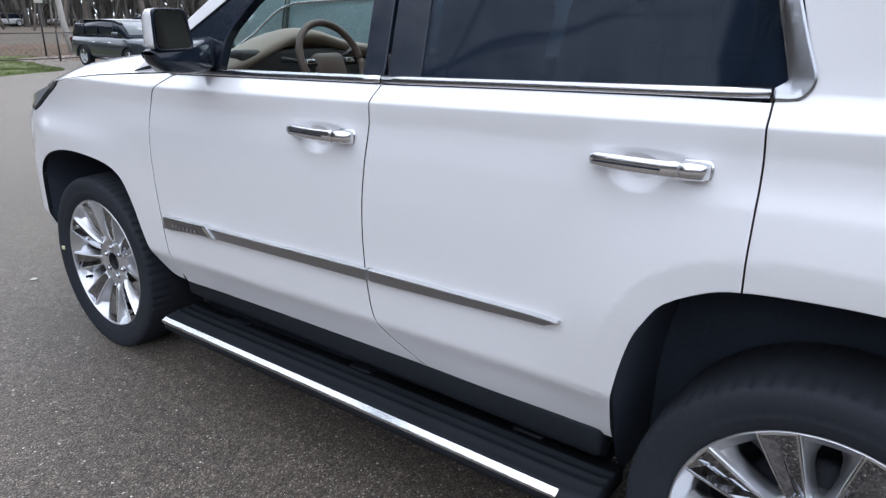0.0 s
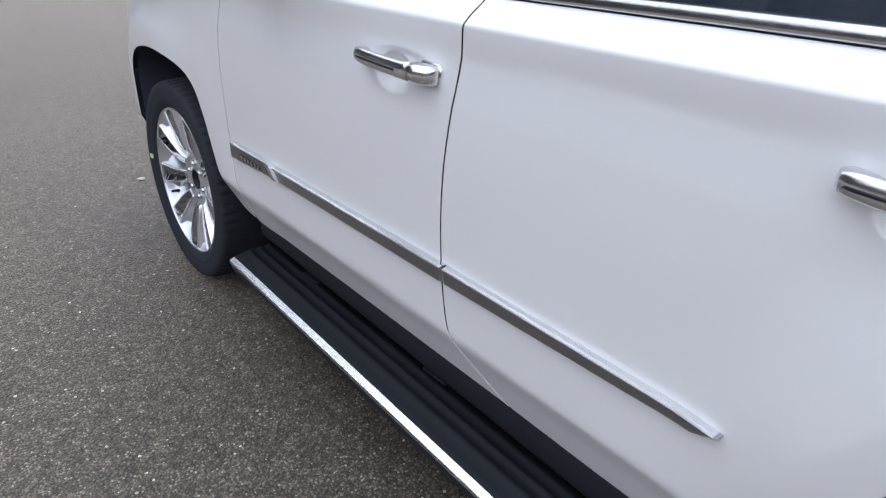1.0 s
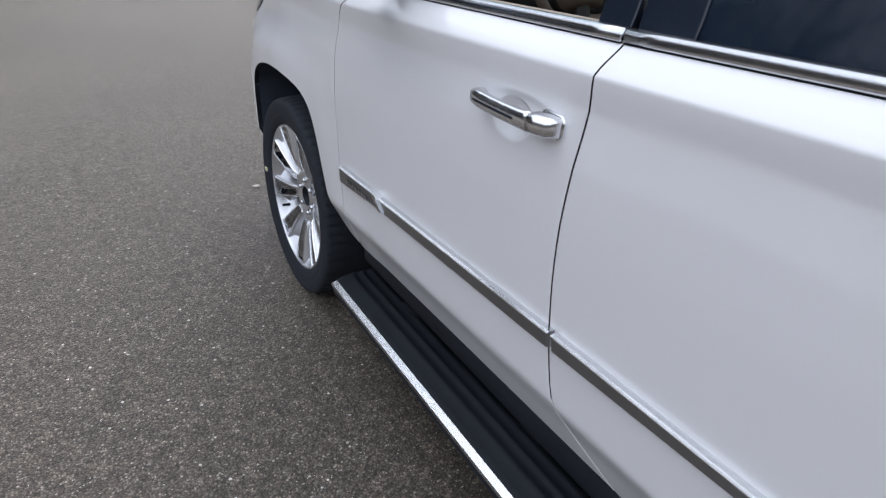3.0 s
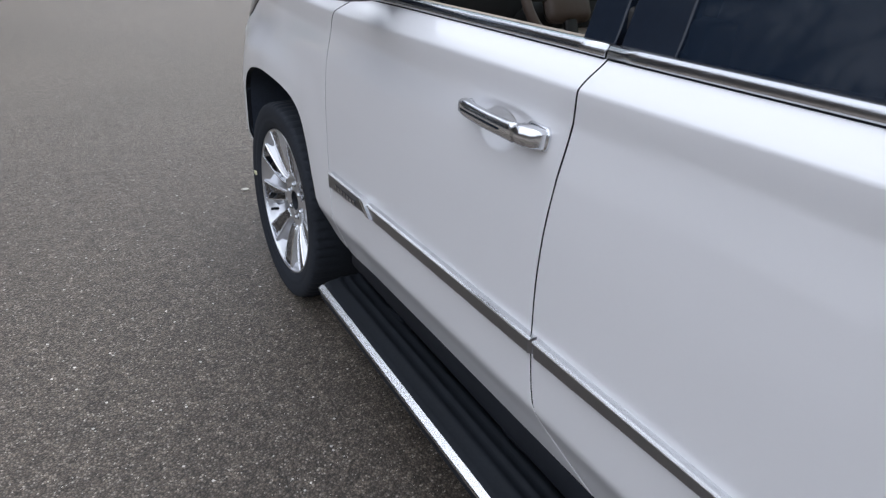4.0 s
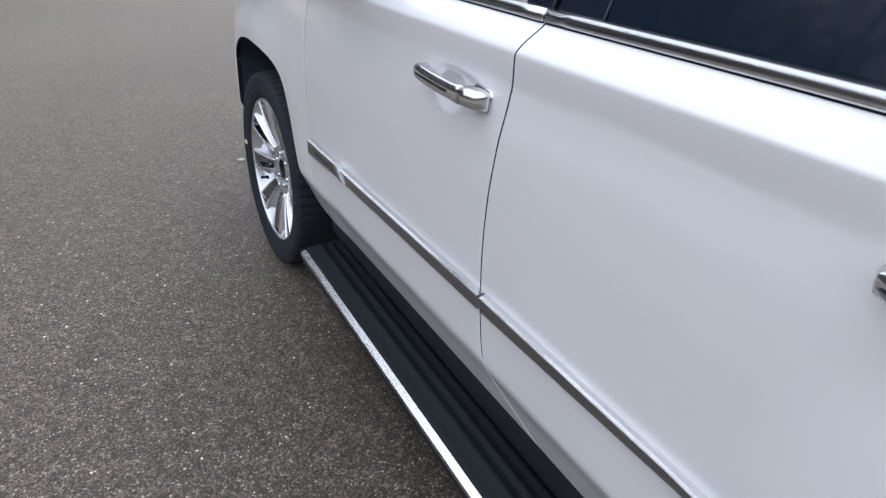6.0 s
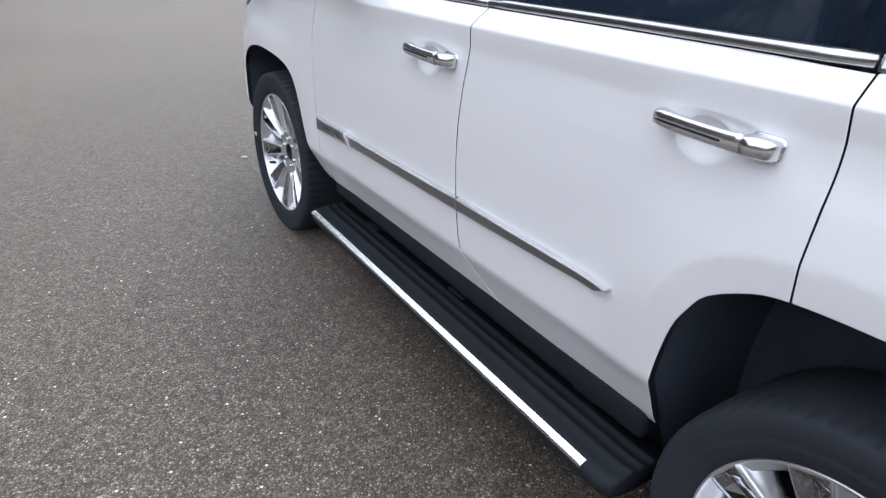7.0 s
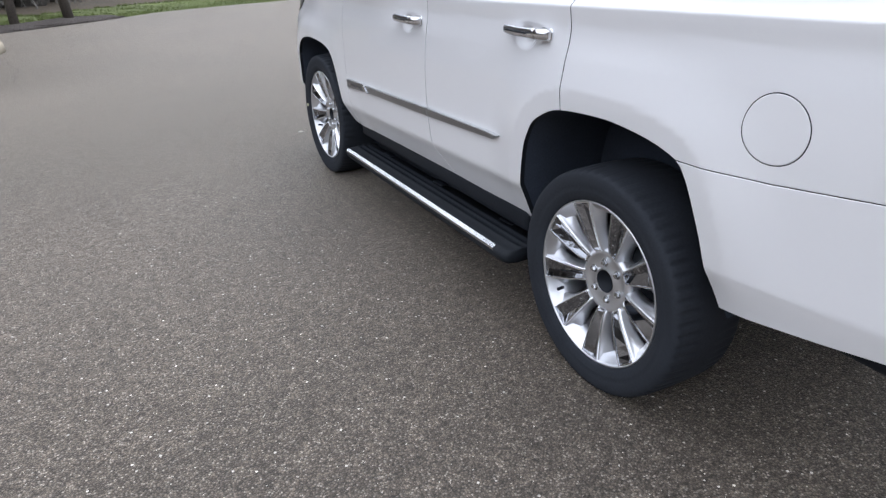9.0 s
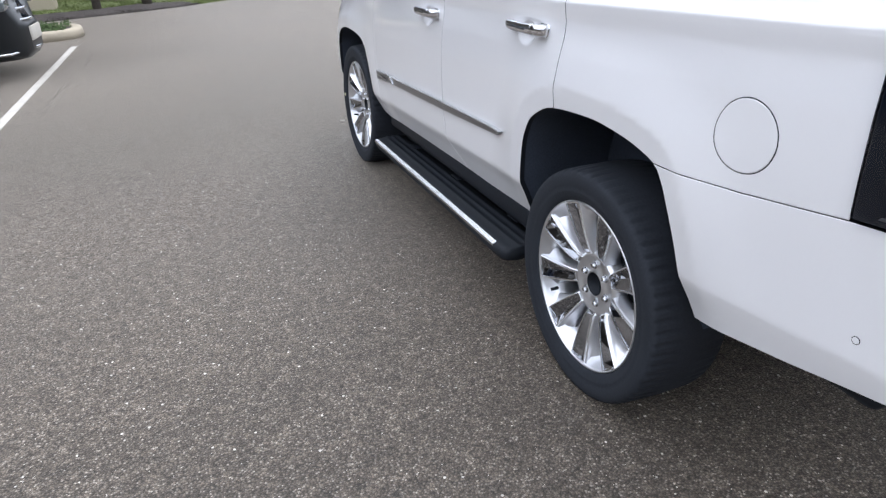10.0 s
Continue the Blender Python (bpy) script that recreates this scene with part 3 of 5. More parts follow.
    if side > 0:
        panel("front_door_glass", [(2.030, belt(2.03)), (1.255, belt(1.255)), (1.255, 1.735), (1.60, 1.73), (1.93, 1.545), (2.030, 1.42)], CLEAR, suv, 0.08, gap=0, round_in=0, pane=True, lift=-0.012, thick=0.004, side=side)

    # chrome belt line with its upturn at the tail end
    for y0, y1 in ((2.29, 1.263), (1.255, 0.231)):
        bm = bmesh.new()
        rings = []
        for y in np.linspace(y0, y1, 15):
            pts = [flank(y, belt(y) - 0.003 + 0.022 * fr, out) for fr, out in ((0.0, -0.006), (0.02, 0.0042), (0.08, 0.0070), (0.30, 0.0099), (0.55, 0.0123), (0.75, 0.0126), (0.90, 0.0113), (0.98, 0.0082), (1.0, -0.004))]
            rings.append([(p.x * -side, p.y, p.z) for p in pts])
        loft(bm, rings)
        part("belt_moulding", bm, BELT_CHROME, suv, "chrome belt strip")
    corner = [(0.224, belt(0.22) - 0.003)] + smooth_line([(0.201, 1.3560), (0.177, 1.3595), (0.161, 1.373), (0.1560, 1.398), (0.1655, 1.428), (0.180, 1.465), (0.215, 1.565), (0.275, 1.745)], 4) + [(0.322, 1.745), (0.2145, 1.42), (0.205, 1.392), (0.2265, belt(0.22) + 0.019)]
    panel("pillar_moulding", corner, SATIN, suv, 0.012, gap=0, lift=0.010, thick=0.016, edge=0.006, round_in=0.004, label="broad satin chrome pillar trim", side=side)
    for y0, y1 in ((2.29, 1.263), (1.255, 0.231)):
        bm = bmesh.new()
        rings = []
        for y in np.linspace(y0, y1, 15):
            pts = [flank(y, belt(y) - 0.0055 + 0.0055 * fr, out) for fr, out in ((0.0, -0.004), (0.05, 0.0012), (0.5, 0.0022), (1.0, 0.0030), (1.0, -0.004))]
            rings.append([(p.x * -side, p.y, p.z) for p in pts])
        loft(bm, rings)
        part("belt_seal", bm, BLACK_TRIM, suv)

    # tail lamp: black housing with red bars and a chrome rib
    tl = [(-0.868, 0.980), (-0.866, 1.10), (-0.862, 1.26), (-0.87, 1.36), (-0.885, 1.40), (-0.90, 1.74), (-1.18, 1.74), (-1.30, 0.99), (-1.05, 0.989)]
    housing = panel("tail_lamp", tl, GLOSS_BLACK, suv, 0.03, lift=0.001, label="tall black and red tail lamp", side=side)
    panel("red_bar", [(-0.978, 1.022), (-0.946, 1.022), (-0.928, 1.18), (-0.906, 1.36), (-0.938, 1.36), (-0.957, 1.18)], RED_LENS, housing, 0.02, lift=0.0065, thick=0.006, side=side)
    clip = [(-0.966, 1.172), (-0.966, 1.128), (-0.948, 1.112), (-0.930, 1.128), (-0.924, 1.172)]
    bm = bmesh.new()
    tube(bm, [(p.x * -side, p.y, p.z) for p in (flank(u, z, 0.0105) for u, z in clip + clip[:1])], 0.0009, 6)
    part("bulb_outline", bm, SATIN, housing, "thin bright outline of a lamp cell")
    panel("chrome_rib", [(-1.014, 1.058), (-0.992, 1.058), (-0.948, 1.38), (-0.940, 1.70), (-0.968, 1.70), (-0.976, 1.38)], CHROME, housing, 0.02, lift=0.010, thick=0.012, label="upright chrome rib", side=side)
    panel("red_bar", [(-1.19, 1.066), (-1.018, 1.066), (-0.980, 1.38), (-0.974, 1.70), (-1.10, 1.70)], RED_LENS, housing, 0.03, lift=0.004, thick=0.006, label="broad red lamp lens", side=side)
    panel("chrome_foot", [(-1.22, 1.030), (-0.982, 1.034), (-0.986, 1.056), (-1.22, 1.056)], CHROME, housing, 0.02, lift=0.008, thick=0.01, side=side)
    panel("reflector", [(-1.05, 0.998), (-0.916, 0.996), (-0.926, 1.009), (-1.05, 1.013)], BRUSHED, housing, 0.02, lift=0.003, thick=0.005, side=side)
    panel("smoked_lens", [(-0.874, 0.992), (-0.871, 1.10), (-0.867, 1.26), (-0.875, 1.36), (-0.890, 1.40), (-0.905, 1.735), (-0.936, 1.735), (-0.945, 1.38), (-0.989, 1.045), (-0.985, 0.992)], SMOKED, housing, 0.03, gap=0, lift=0.013, thick=0.003, round_in=0, label="smoked clear lens over the lamp", side=side)

    # parking sensor
    ring_pts = [(-0.940 + 0.0095 * math.cos(a), 0.736 + 0.0095 * math.sin(a)) for a in np.linspace(0, 2 * math.pi, 16, endpoint=False)]
    panel("sensor_rim", ring_pts, BLACK_TRIM, suv, 0.01, gap=0, lift=0.0008, thick=0.002, edge=0.001, round_in=0, side=side)
    panel("parking_sensor", [(-0.940 + 0.008 * math.cos(a), 0.736 + 0.008 * math.sin(a)) for a in np.linspace(0, 2 * math.pi, 16, endpoint=False)], PAINT, suv, 0.01, gap=0, lift=0.0022, thick=0.002, edge=0.002, round_in=0.001, side=side)

# fuel door on a black disc whose rim stands in for the gap's shade
FU, FZ = -0.585, 1.081
for r, mat, lift, nm in ((0.0912, BLACK_TRIM, 0.0006, "fuel_door_gap"), (0.0875, PAINT, 0.0016, "fuel_door")):
    panel(nm, [(FU + r * math.cos(a), FZ + r * math.sin(a) * 0.97) for a in np.linspace(0, 2 * math.pi, 48, endpoint=False)], mat, suv, 0.02, gap=0, lift=lift, thick=0.002, edge=0.003, round_in=0.0008)


def moulding(y0, y1, top0, top1, bot0, bot1, cut0=0.0, cut1=0.0, side=-1, proud=1.0, shear=0.0):
    """A door moulding: a slanted chrome top edge over a broad face."""
    bm = bmesh.new()
    rings = []
    ts = [0, 0.007] + [k / 16 for k in range(1, 16)] + [0.993, 1]
    n = len(ts) - 1
    for i, t in enumerate(ts):
        y = y0 + (y1 - y0) * t
        ct = shear + cut0 * max(0, 1 - t * 4) + cut1 * max(0, 1 - (1 - t) * 4)
        top, bot = top0 + (top1 - top0) * t, bot0 + (bot1 - bot0) * t
        h = top - bot
        shape = [(0.0, 0.0), (0.01, 0.009), (0.07, 0.0145), (0.86, 0.0190), (0.97, 0.0178), (1.0, 0.0)]
        pts = []
        for fr, out in shape:
            yy = y + ct * (1 - fr)
            p = flank(yy, bot + h * fr, out * proud * (0.6 if i in (0, n) else 1))
            pts.append((p.x * -side, p.y, p.z))
        rings.append(pts)
    loft(bm, rings, closed=True)
    return bm


def letter_bars(parent, side):
    """Seven plain raised bars in place of the lettering on the plate."""
    for i in range(7):
        bm = bmesh.new()
        y = 2.275 - i * 0.024
        t = level(y, 0.785)
        loopb = [(y, t - 0.021), (y - 0.014, t - 0.021), (y - 0.014, t - 0.035), (y, t - 0.035)]
        pts_o = [flank(u, z, 0.0205) for u, z in loopb]
        pts_i = [flank(u, z, 0.017) for u, z in loopb]
        loft(bm, [[(p.x * -side, p.y, p.z) for p in pts_i], [(p.x * -side, p.y, p.z) for p in pts_o]])
        part("bar", bm, SATIN, parent, smooth=False)


def handle(hu, hz, length, side):
    """A chrome pull handle: a strap on two feet, the rear foot a cap of its own."""
    x = lambda p: (p.x * -side, p.y, p.z)

    def section(u, zc, out, hh, hd):
        pts = []
        for k in range(12):
            a = 2 * math.pi * k / 12
            c, s = math.cos(a), math.sin(a)
            c, s = math.copysign(abs(c) ** 0.6, c), math.copysign(abs(s) ** 0.6, s)
            base = flank(u, hz, 0, False)
            pts.append(x(Vector((base.x, base.y, zc + hh * s)) + flank_normal_flat * (out + hd * c)))
        return pts
    flank_normal_flat = Vector((-1, 0, 0.03)).normalized()
    h = length / 2
    bm = bmesh.new()
    rows = [(h, 0.0, 0.010, 0.006, 0.008), (h - 0.002, 0.0, 0.014, 0.012, 0.014), (h - 0.010, 0.0, 0.020, 0.0155, 0.020), (h - 0.028, 0.0, 0.026, 0.0168, 0.018), (h - 0.05, -0.0005, 0.033, 0.0170, 0.012), (h - 0.09, -0.001, 0.036, 0.0170, 0.0105),
            (0.0, -0.001, 0.037, 0.0170, 0.0105), (-0.05, -0.0005, 0.036, 0.0174, 0.0115), (-h + 0.066, 0.0, 0.034, 0.0184, 0.0130), (-h + 0.0555, 0.0, 0.033, 0.0188, 0.0140)]
    loft(bm, [section(hu + a, hz + b, c, d, e) for a, b, c, d, e in rows])
    strap = part("strap", bm, HANDLE_CHROME, None)
    bm = bmesh.new()
    rows = [(-h + 0.0545, 0.0, 0.018, 0.0182, 0.028), (-h + 0.0535, 0.0, 0.020, 0.0192, 0.0285), (-h + 0.035, -0.0005, 0.017, 0.0196, 0.0280), (-h + 0.012, -0.001, 0.011, 0.0190, 0.0250), (-h + 0.002, -0.001, 0.006, 0.0165, 0.016), (-h, -0.001, 0.0, 0.014, 0.008)]
    loft(bm, [section(hu + a, hz + b, c, d, e) for a, b, c, d, e in rows])
    cap = part("lock_cap", bm, HANDLE_CHROME, None)
    bm = bmesh.new()
    loop = [(-h - 0.004 + 0.068 * t, dz) for t, dz in ((0.0, -0.008), (0.04, -0.017), (0.14, -0.022), (0.9, -0.021), (1.0, -0.012), (1.0, 0.012), (0.9, 0.021), (0.14, 0.022), (0.04, 0.017), (0.0, 0.008))]
    loft(bm, [[x(flank(hu + a, hz + dz, o, False)) for a, dz in loop] for o in (-0.004, 0.005)] + [[x(flank(hu + a * 0.985 - 0.001, hz + dz * 0.9, 0.0075, False)) for a, dz in loop]])
    base = part("base_plate", bm, HANDLE_CHROME, None)
    # the groove along the strap's face
    bm = bmesh.new()
    rings = []
    for a, o in ((h - 0.012, 0.0395), (h - 0.028, 0.0445), (h - 0.05, 0.0457), (0.02, 0.0482), (-0.035, 0.0482), (-0.045, 0.0455)):
        rings.append([x(flank(hu + a, hz, 0, False) + Vector((0, 0, dz)) + flank_normal_flat * (o + do)) for dz, do in ((-0.0045, -0.006), (-0.0045, 0.0), (0.0, 0.0004), (0.0, -0.006))])
    loft(bm, rings)
    groove = part("groove", bm, GLOSS_BLACK, None)
    return strap, cap, groove, base


for side in (-1, 1):
    doors = [o for o in suv.children if o.name.split(".")[0] == "front_door"]
    rears = [o for o in suv.children if o.name.split(".")[0] == "rear_door"]
    k = 0 if side < 0 else 1
    for (hu, hz, hl), door in zip(HANDLES, (doors[k], rears[k])):
        strap, cap, groove, base = handle(hu, hz, hl, side)
        strap.name = "door_handle"
        strap["label"] = "chrome pull door handle"
        strap.parent = door
        cap.parent = door
        groove.parent = door
        base.parent = door
    T = lambda y: level(y, 0.785)
    plate = part("badge_plate", moulding(2.335, 2.06, T(2.335) + 0.000, T(2.06) + 0.003, T(2.335) - 0.056, T(2.06) - 0.040, 0.012, -0.035, side), BRUSHED, doors[k], "brushed badge plate", smooth=False)
    bm = bmesh.new()
    rings = []
    for i in range(9):
        y = 2.335 + (2.066 - 2.335) * i / 8
        top, h = T(y) + 0.003 * i / 8, 0.056 - 0.016 * i / 8
        rings.append([(p.x * -side, p.y, p.z) for p in (flank(y, top - h * (1 - fr), out) for fr, out in ((0.93, 0.0200), (0.96, 0.0194), (1.012, 0.0130), (1.012, -0.002), (0.93, 0.010)))])
    loft(bm, rings)
    letter_bars(plate, side)
    part("bright_edge", bm, ALUMINIUM, plate, "bright chrome upper edge", smooth=False)
    slash = part("chrome_slash", moulding(2.074, 2.046, T(2.06) + 0.007, T(2.045) + 0.003, T(2.06) - 0.042, T(2.045) - 0.041, 0.0, 0.0, side, 1.3, -0.036), ALUMINIUM, doors[k], smooth=False)
    for door, args in ((doors[k], (2.043, 1.2545, T(2.043), T(1.2545) + 0.002, T(2.043) - 0.040, T(1.2545) - 0.039, -0.035, 0.0)),
                       (rears[k], (1.2455, 0.605, T(1.2455) + 0.002, T(0.605) - 0.004, T(1.2455) - 0.039, T(0.605) - 0.028, 0.0, 0.045))):
        strip_ = part("door_moulding", moulding(*args, side), MOULDING, door, "smoked chrome side moulding", smooth=False)
        y0, y1, t0, t1, b0, b1, c0, c1 = args
        bm = bmesh.new()
        rings = []
        for i in range(17):
            y, top, bot = y0 + (y1 - y0) * i / 16, t0 + (t1 - t0) * i / 16, b0 + (b1 - b0) * i / 16
            y += c0 * 0.15 * (i == 0) + c1 * 0.15 * (i == 16)
            h = top - bot
            pts = [flank(y, bot + h * fr, out) for fr, out in ((0.91, 0.0197), (0.95, 0.0194), (1.012, 0.0130), (1.012, -0.002), (0.91, 0.010))]
            rings.append([(p.x * -side, p.y, p.z) for p in pts])
        loft(bm, rings)
        part("bright_edge", bm, ALUMINIUM, strip_, "bright chrome upper edge", smooth=False)


# bonnet, roof, tail and screens
def skin(name, us, half, height, crown, material, label="", power=2.2, bow=()):
    """A crowned cross-car surface from rows along y; bow pushes the middle of a row forward."""
    bm = bmesh.new()
    rings = []
    for i, u in enumerate(us):
        b = bow[i] if i < len(bow) else 0.0
        rings.append([(x * half[i], u + b * (1 - abs(x) ** 8), height[i] + crown[i] * (1 - abs(x) ** power)) for x in np.sin(np.linspace(-math.pi / 2, math.pi / 2, 25))])
    loft(bm, rings, closed=False)
    return part(name, bm, material, suv, label)


hu = [2.31, 2.40, 2.5, 2.8, 3.1, 3.35, 3.6, 3.75, 3.84, 3.88]
hh = [1.297, 1.291, 1.285, 1.263, 1.230, 1.187, 1.130, 1.106, 1.094, 1.08]
he = []
for y, z in zip(hu, hh):
    uu = y if y < 3.3 else y + 0.03 * (y - 3.3)
    he.append(-flank(min(uu, 3.85), min(z, 1.30)).x - 0.004 if y < 3.5 else 0.88 - 0.5 * (y - 3.5))
skin("bonnet", hu, he, hh, [0.050, 0.060, 0.070, 0.084, 0.092, 0.090, 0.066, 0.045, 0.03, 0.02], PAINT, "", 7.0, (0.25, 0.18, 0.11))
skin("windscreen", [1.71, 1.98, 2.28, 2.59], [0.70, 0.76, 0.82, 0.85], [1.795, 1.66, 1.48, 1.28], [0.05, 0.055, 0.055, 0.05], CLEAR, "clear windscreen")
skin("cowl", [2.30, 2.40, 2.52], [0.90, 0.90, 0.88], [1.262, 1.262, 1.255], [0.045, 0.05, 0.05], BLACK_TRIM)
skin("roof", [-1.15, -0.9, 0.0, 0.9, 1.62, 1.75], [0.72, 0.735, 0.755, 0.755, 0.745, 0.72], [1.775, 1.80, 1.82, 1.82, 1.805, 1.785], [0.05, 0.06, 0.065, 0.06, 0.055, 0.05], PAINT)
bm = bmesh.new()
loft(bm, [[(-0.90, -1.235, 0.98), (0.90, -1.235, 0.98)], [(-0.88, -1.22, 1.33), (0.88, -1.22, 1.33)]], closed=False)
part("tailgate", bm, PAINT, suv)
bm = bmesh.new()
loft(bm, [[(-0.88, -1.215, 1.33), (0.88, -1.215, 1.33)], [(-0.72, -1.12, 1.78), (0.72, -1.12, 1.78)]], closed=False)
part("tailgate_glass", bm, TINTED, suv, "dark tinted tailgate window")

# underbody, wheel housings
# the two boxes under the tail are added out of sight to shade the ground
for nm, lo, hi in (("underbody", (-0.74, 0.52, 0.31), (0.74, 2.40, 0.50)), ("spare_well", (-0.50, -1.05, 0.42), (0.50, -0.46, 0.66)), ("sill_box", (-0.955, 0.50, 0.40), (-0.78, 2.34, 0.50)),
                   ("sill_box", (0.78, 0.50, 0.40), (0.955, 2.34, 0.50)), ("rear_floor", (-0.84, -0.94, 0.50), (0.84, -0.51, 0.63)), ("sill_skirt", (-0.86, 0.52, 0.30), (-0.74, 2.34, 0.42)), ("sill_skirt", (0.74, 0.52, 0.30), (0.86, 2.34, 0.42)), ("chassis", (-0.48, -0.45, 0.33), (0.48, 3.40, 0.69))):
    bm = bmesh.new()
    box(bm, lo, hi, 0.02)
    part(nm, bm, BLACK_TRIM, suv)
bm = bmesh.new()
box(bm, (-0.62, 2.55, 0.60), (0.62, 3.6, 1.05), 0.03)
part("engine_block", bm, BLACK_TRIM, suv)


def housing(yc, arch, side):
    """The felt-lined well over a wheel."""
    bm = bmesh.new()
    rings = []
    for x in (-0.985, -0.62):
        rings.append([((x if x > -0.9 else flank(u, z, -0.012).x) * -side, u, z) for u, z in arch])
    loft(bm, rings, closed=False)
    pts = [bm.verts.new((-0.62 * -side, u, z)) for u, z in arch]
    foot = bm.verts.new((-0.62 * -side, yc, 0.33))
    for a, b in zip(pts, pts[1:]):
        bm.faces.new((foot, a, b))
    return part("wheel_housing", bm, LINER, suv, "black felt wheel-arch liner")


def grown(arch, c, s, lift):
    return [(c + (u - c) * s, z + lift) for u, z in arch]


for side in (-1, 1):
    housing(0, [(0.485, 0.30)] + grown(REAR_ARCH, 0.0, 1.01, 0.004) + [(-0.495, 0.50)], side)
    housing(2.946, [(2.32, 0.33)] + grown(FRONT_ARCH, 2.95, 1.01, 0.004) + [(3.42, 0.33)], side)


# wheels
def wheel(side, yc, zc=0.405):
    root = new("wheel")
    root.parent = suv
    root.location = ((-0.868 if yc > 1 else -0.886) * -side, yc, zc)
    if side > 0:
        root.rotation_euler = (0, 0, math.pi)
    prof = [(-0.112, 0.292), (-0.120, 0.297), (-0.128, 0.304), (-0.1335, 0.315), (-0.137, 0.330), (-0.1385, 0.336), (-0.1375, 0.340), (-0.141, 0.352), (-0.142, 0.364), (-0.142, 0.378), (-0.1395, 0.390), (-0.134, 0.3985), (-0.123, 0.4035), (-0.108, 0.4055),
            (-0.086, 0.4065), (-0.055, 0.4078), (-0.024, 0.4086)]
    prof = prof + [(-a, b) for a, b in prof[::-1]]
    last = len(prof)

    def notch(i, j):
        k = min(j, last - 1 - j)
        if k in (11, 12, 13, 14):
            return (0.008 if i % 5 == 0 else 0.0) * (0.3 if k == 11 else 1)
        return 0
    bm = bmesh.new()
    revolve_x(bm, prof, 330, notch)
    tyre = part("tyre", bm, RUBBER, root, "black road tyre")
    # raised ribs on the sidewall
    bm = bmesh.new()
    revolve_x(bm, [(-0.112, 0.3005), (-0.124, 0.300), (-0.1275, 0.2985), (-0.1280, 0.2955), (-0.1240, 0.2935), (-0.114, 0.290), (-0.100, 0.270), (-0.075, 0.2575), (-0.02, 0.252), (0.06, 0.250), (0.12, 0.262), (0.125, 0.292)], 96)
    part("rim", bm, WHEEL_SILVER, root, "polished silver wheel rim")
    bm = bmesh.new()
    revolve_x(bm, [(-0.030, 0.0), (-0.030, 0.185), (-0.010, 0.19), (0.0, 0.19), (0.05, 0.19), (0.05, 0.25)], 48)
    part("brake_disc", bm, BLACK_TRIM, root)
    bm = bmesh.new()
    revolve_x(bm, [(-0.045, 0.0), (-0.045, 0.039), (-0.074, 0.040), (-0.0785, 0.043), (-0.0785, 0.047), (-0.073, 0.052), (-0.0715, 0.090), (-0.0765, 0.096), (-0.0785, 0.104), (-0.075, 0.114), (-0.060, 0.122), (-0.03, 0.126)], 64)
    part("hub", bm, WHEEL_SILVER, root, "silver wheel hub with an open centre")
    bm = bmesh.new()
    revolve_x(bm, [(-0.050, 0.0), (-0.050, 0.0385), (-0.0770, 0.0394), (-0.0788, 0.0412)], 40)
    part("hub_bore", bm, BLACK_TRIM, root)
    if yc > 1:
        bm = bmesh.new()
        revolve_x(bm, [(-0.060, 0.0), (-0.0605, 0.020), (-0.0595, 0.036), (-0.056, 0.0388)], 32)
        part("axle_cap", bm, SATIN, root, "dull silver axle cap")
    for i in range(6):
        a = math.radians(60 * i + 20)
        bm = bmesh.new()
        rows = []
        for xx, r in ((-0.060, 0.011), (-0.080, 0.0105), (-0.085, 0.008)):
            rows.append([(xx, 0.069 * math.cos(a) + r * math.cos(b), 0.069 * math.sin(a) + r * math.sin(b)) for b in np.linspace(0, 2 * math.pi, 6, endpoint=False)])
        loft(bm, rows)
        part("lug_nut", bm, CHROME, root, smooth=False)
        bm = bmesh.new()
        loft(bm, [[(xx, 0.069 * math.cos(a) + r * math.cos(b), 0.069 * math.sin(a) + r * math.sin(b)) for b in np.linspace(0, 2 * math.pi, 16, endpoint=False)] for xx, r in ((-0.068, 0.0150), (-0.0735, 0.0148), (-0.0738, 0.0140))])
        part("lug_seat", bm, SATIN, root)
    # one spoke with its chrome insert, then its fellows on the same meshes
    rows = ((0.098, -0.070, 0.036), (0.110, -0.082, 0.038), (0.122, -0.090, 0.042), (0.15, -0.0985, 0.050), (0.19, -0.1075, 0.061), (0.23, -0.1145, 0.071), (0.262, -0.1195, 0.079), (0.284, -0.1225, 0.0835), (0.2925, -0.1220, 0.0850))
    bm = bmesh.new()
    rings = []
    for r, xf, w in rows:
        h = w / 2
        flare = 1.12 + 0.9 * ease(0.20, 0.29, r) + 0.25 * ease(0.15, 0.10, r)
        sec = [(-h - 0.001, 0.003), (-h - 0.004, 0.010), (-h - 0.007, 0.022), (-h * flare - 0.010, 0.040), (-h * flare - 0.008, 0.058), (h * flare + 0.008, 0.058), (h * flare + 0.010, 0.040), (h + 0.007, 0.022), (h + 0.004, 0.010), (h + 0.001, 0.003), (h - 0.003, 0.003), (h * 0.5, 0.028), (-h * 0.5, 0.028), (-h + 0.003, 0.003)]
        rings.append([(xf + dx, yy, r) for yy, dx in sec])
    loft(bm, rings)
    spoke = part("spoke", bm, WHEEL_SILVER, root, "silver wheel spoke with a chrome insert")
    bm = bmesh.new()
    rings = []
    for r, xf, w in rows[1:]:
        h = w / 2 - 0.003
        d = 0.003 + 0.0125 * ease(0.293, 0.278, r) * ease(0.108, 0.124, r)
        sec = [(-h, 0.0015), (-h * 0.95, 0.003), (h * 0.22, d), (h * 0.95, 0.003), (h, 0.0015)]
        rings.append([(xf + dx, yy, r) for yy, dx in sec])
    loft(bm, rings, closed=False)
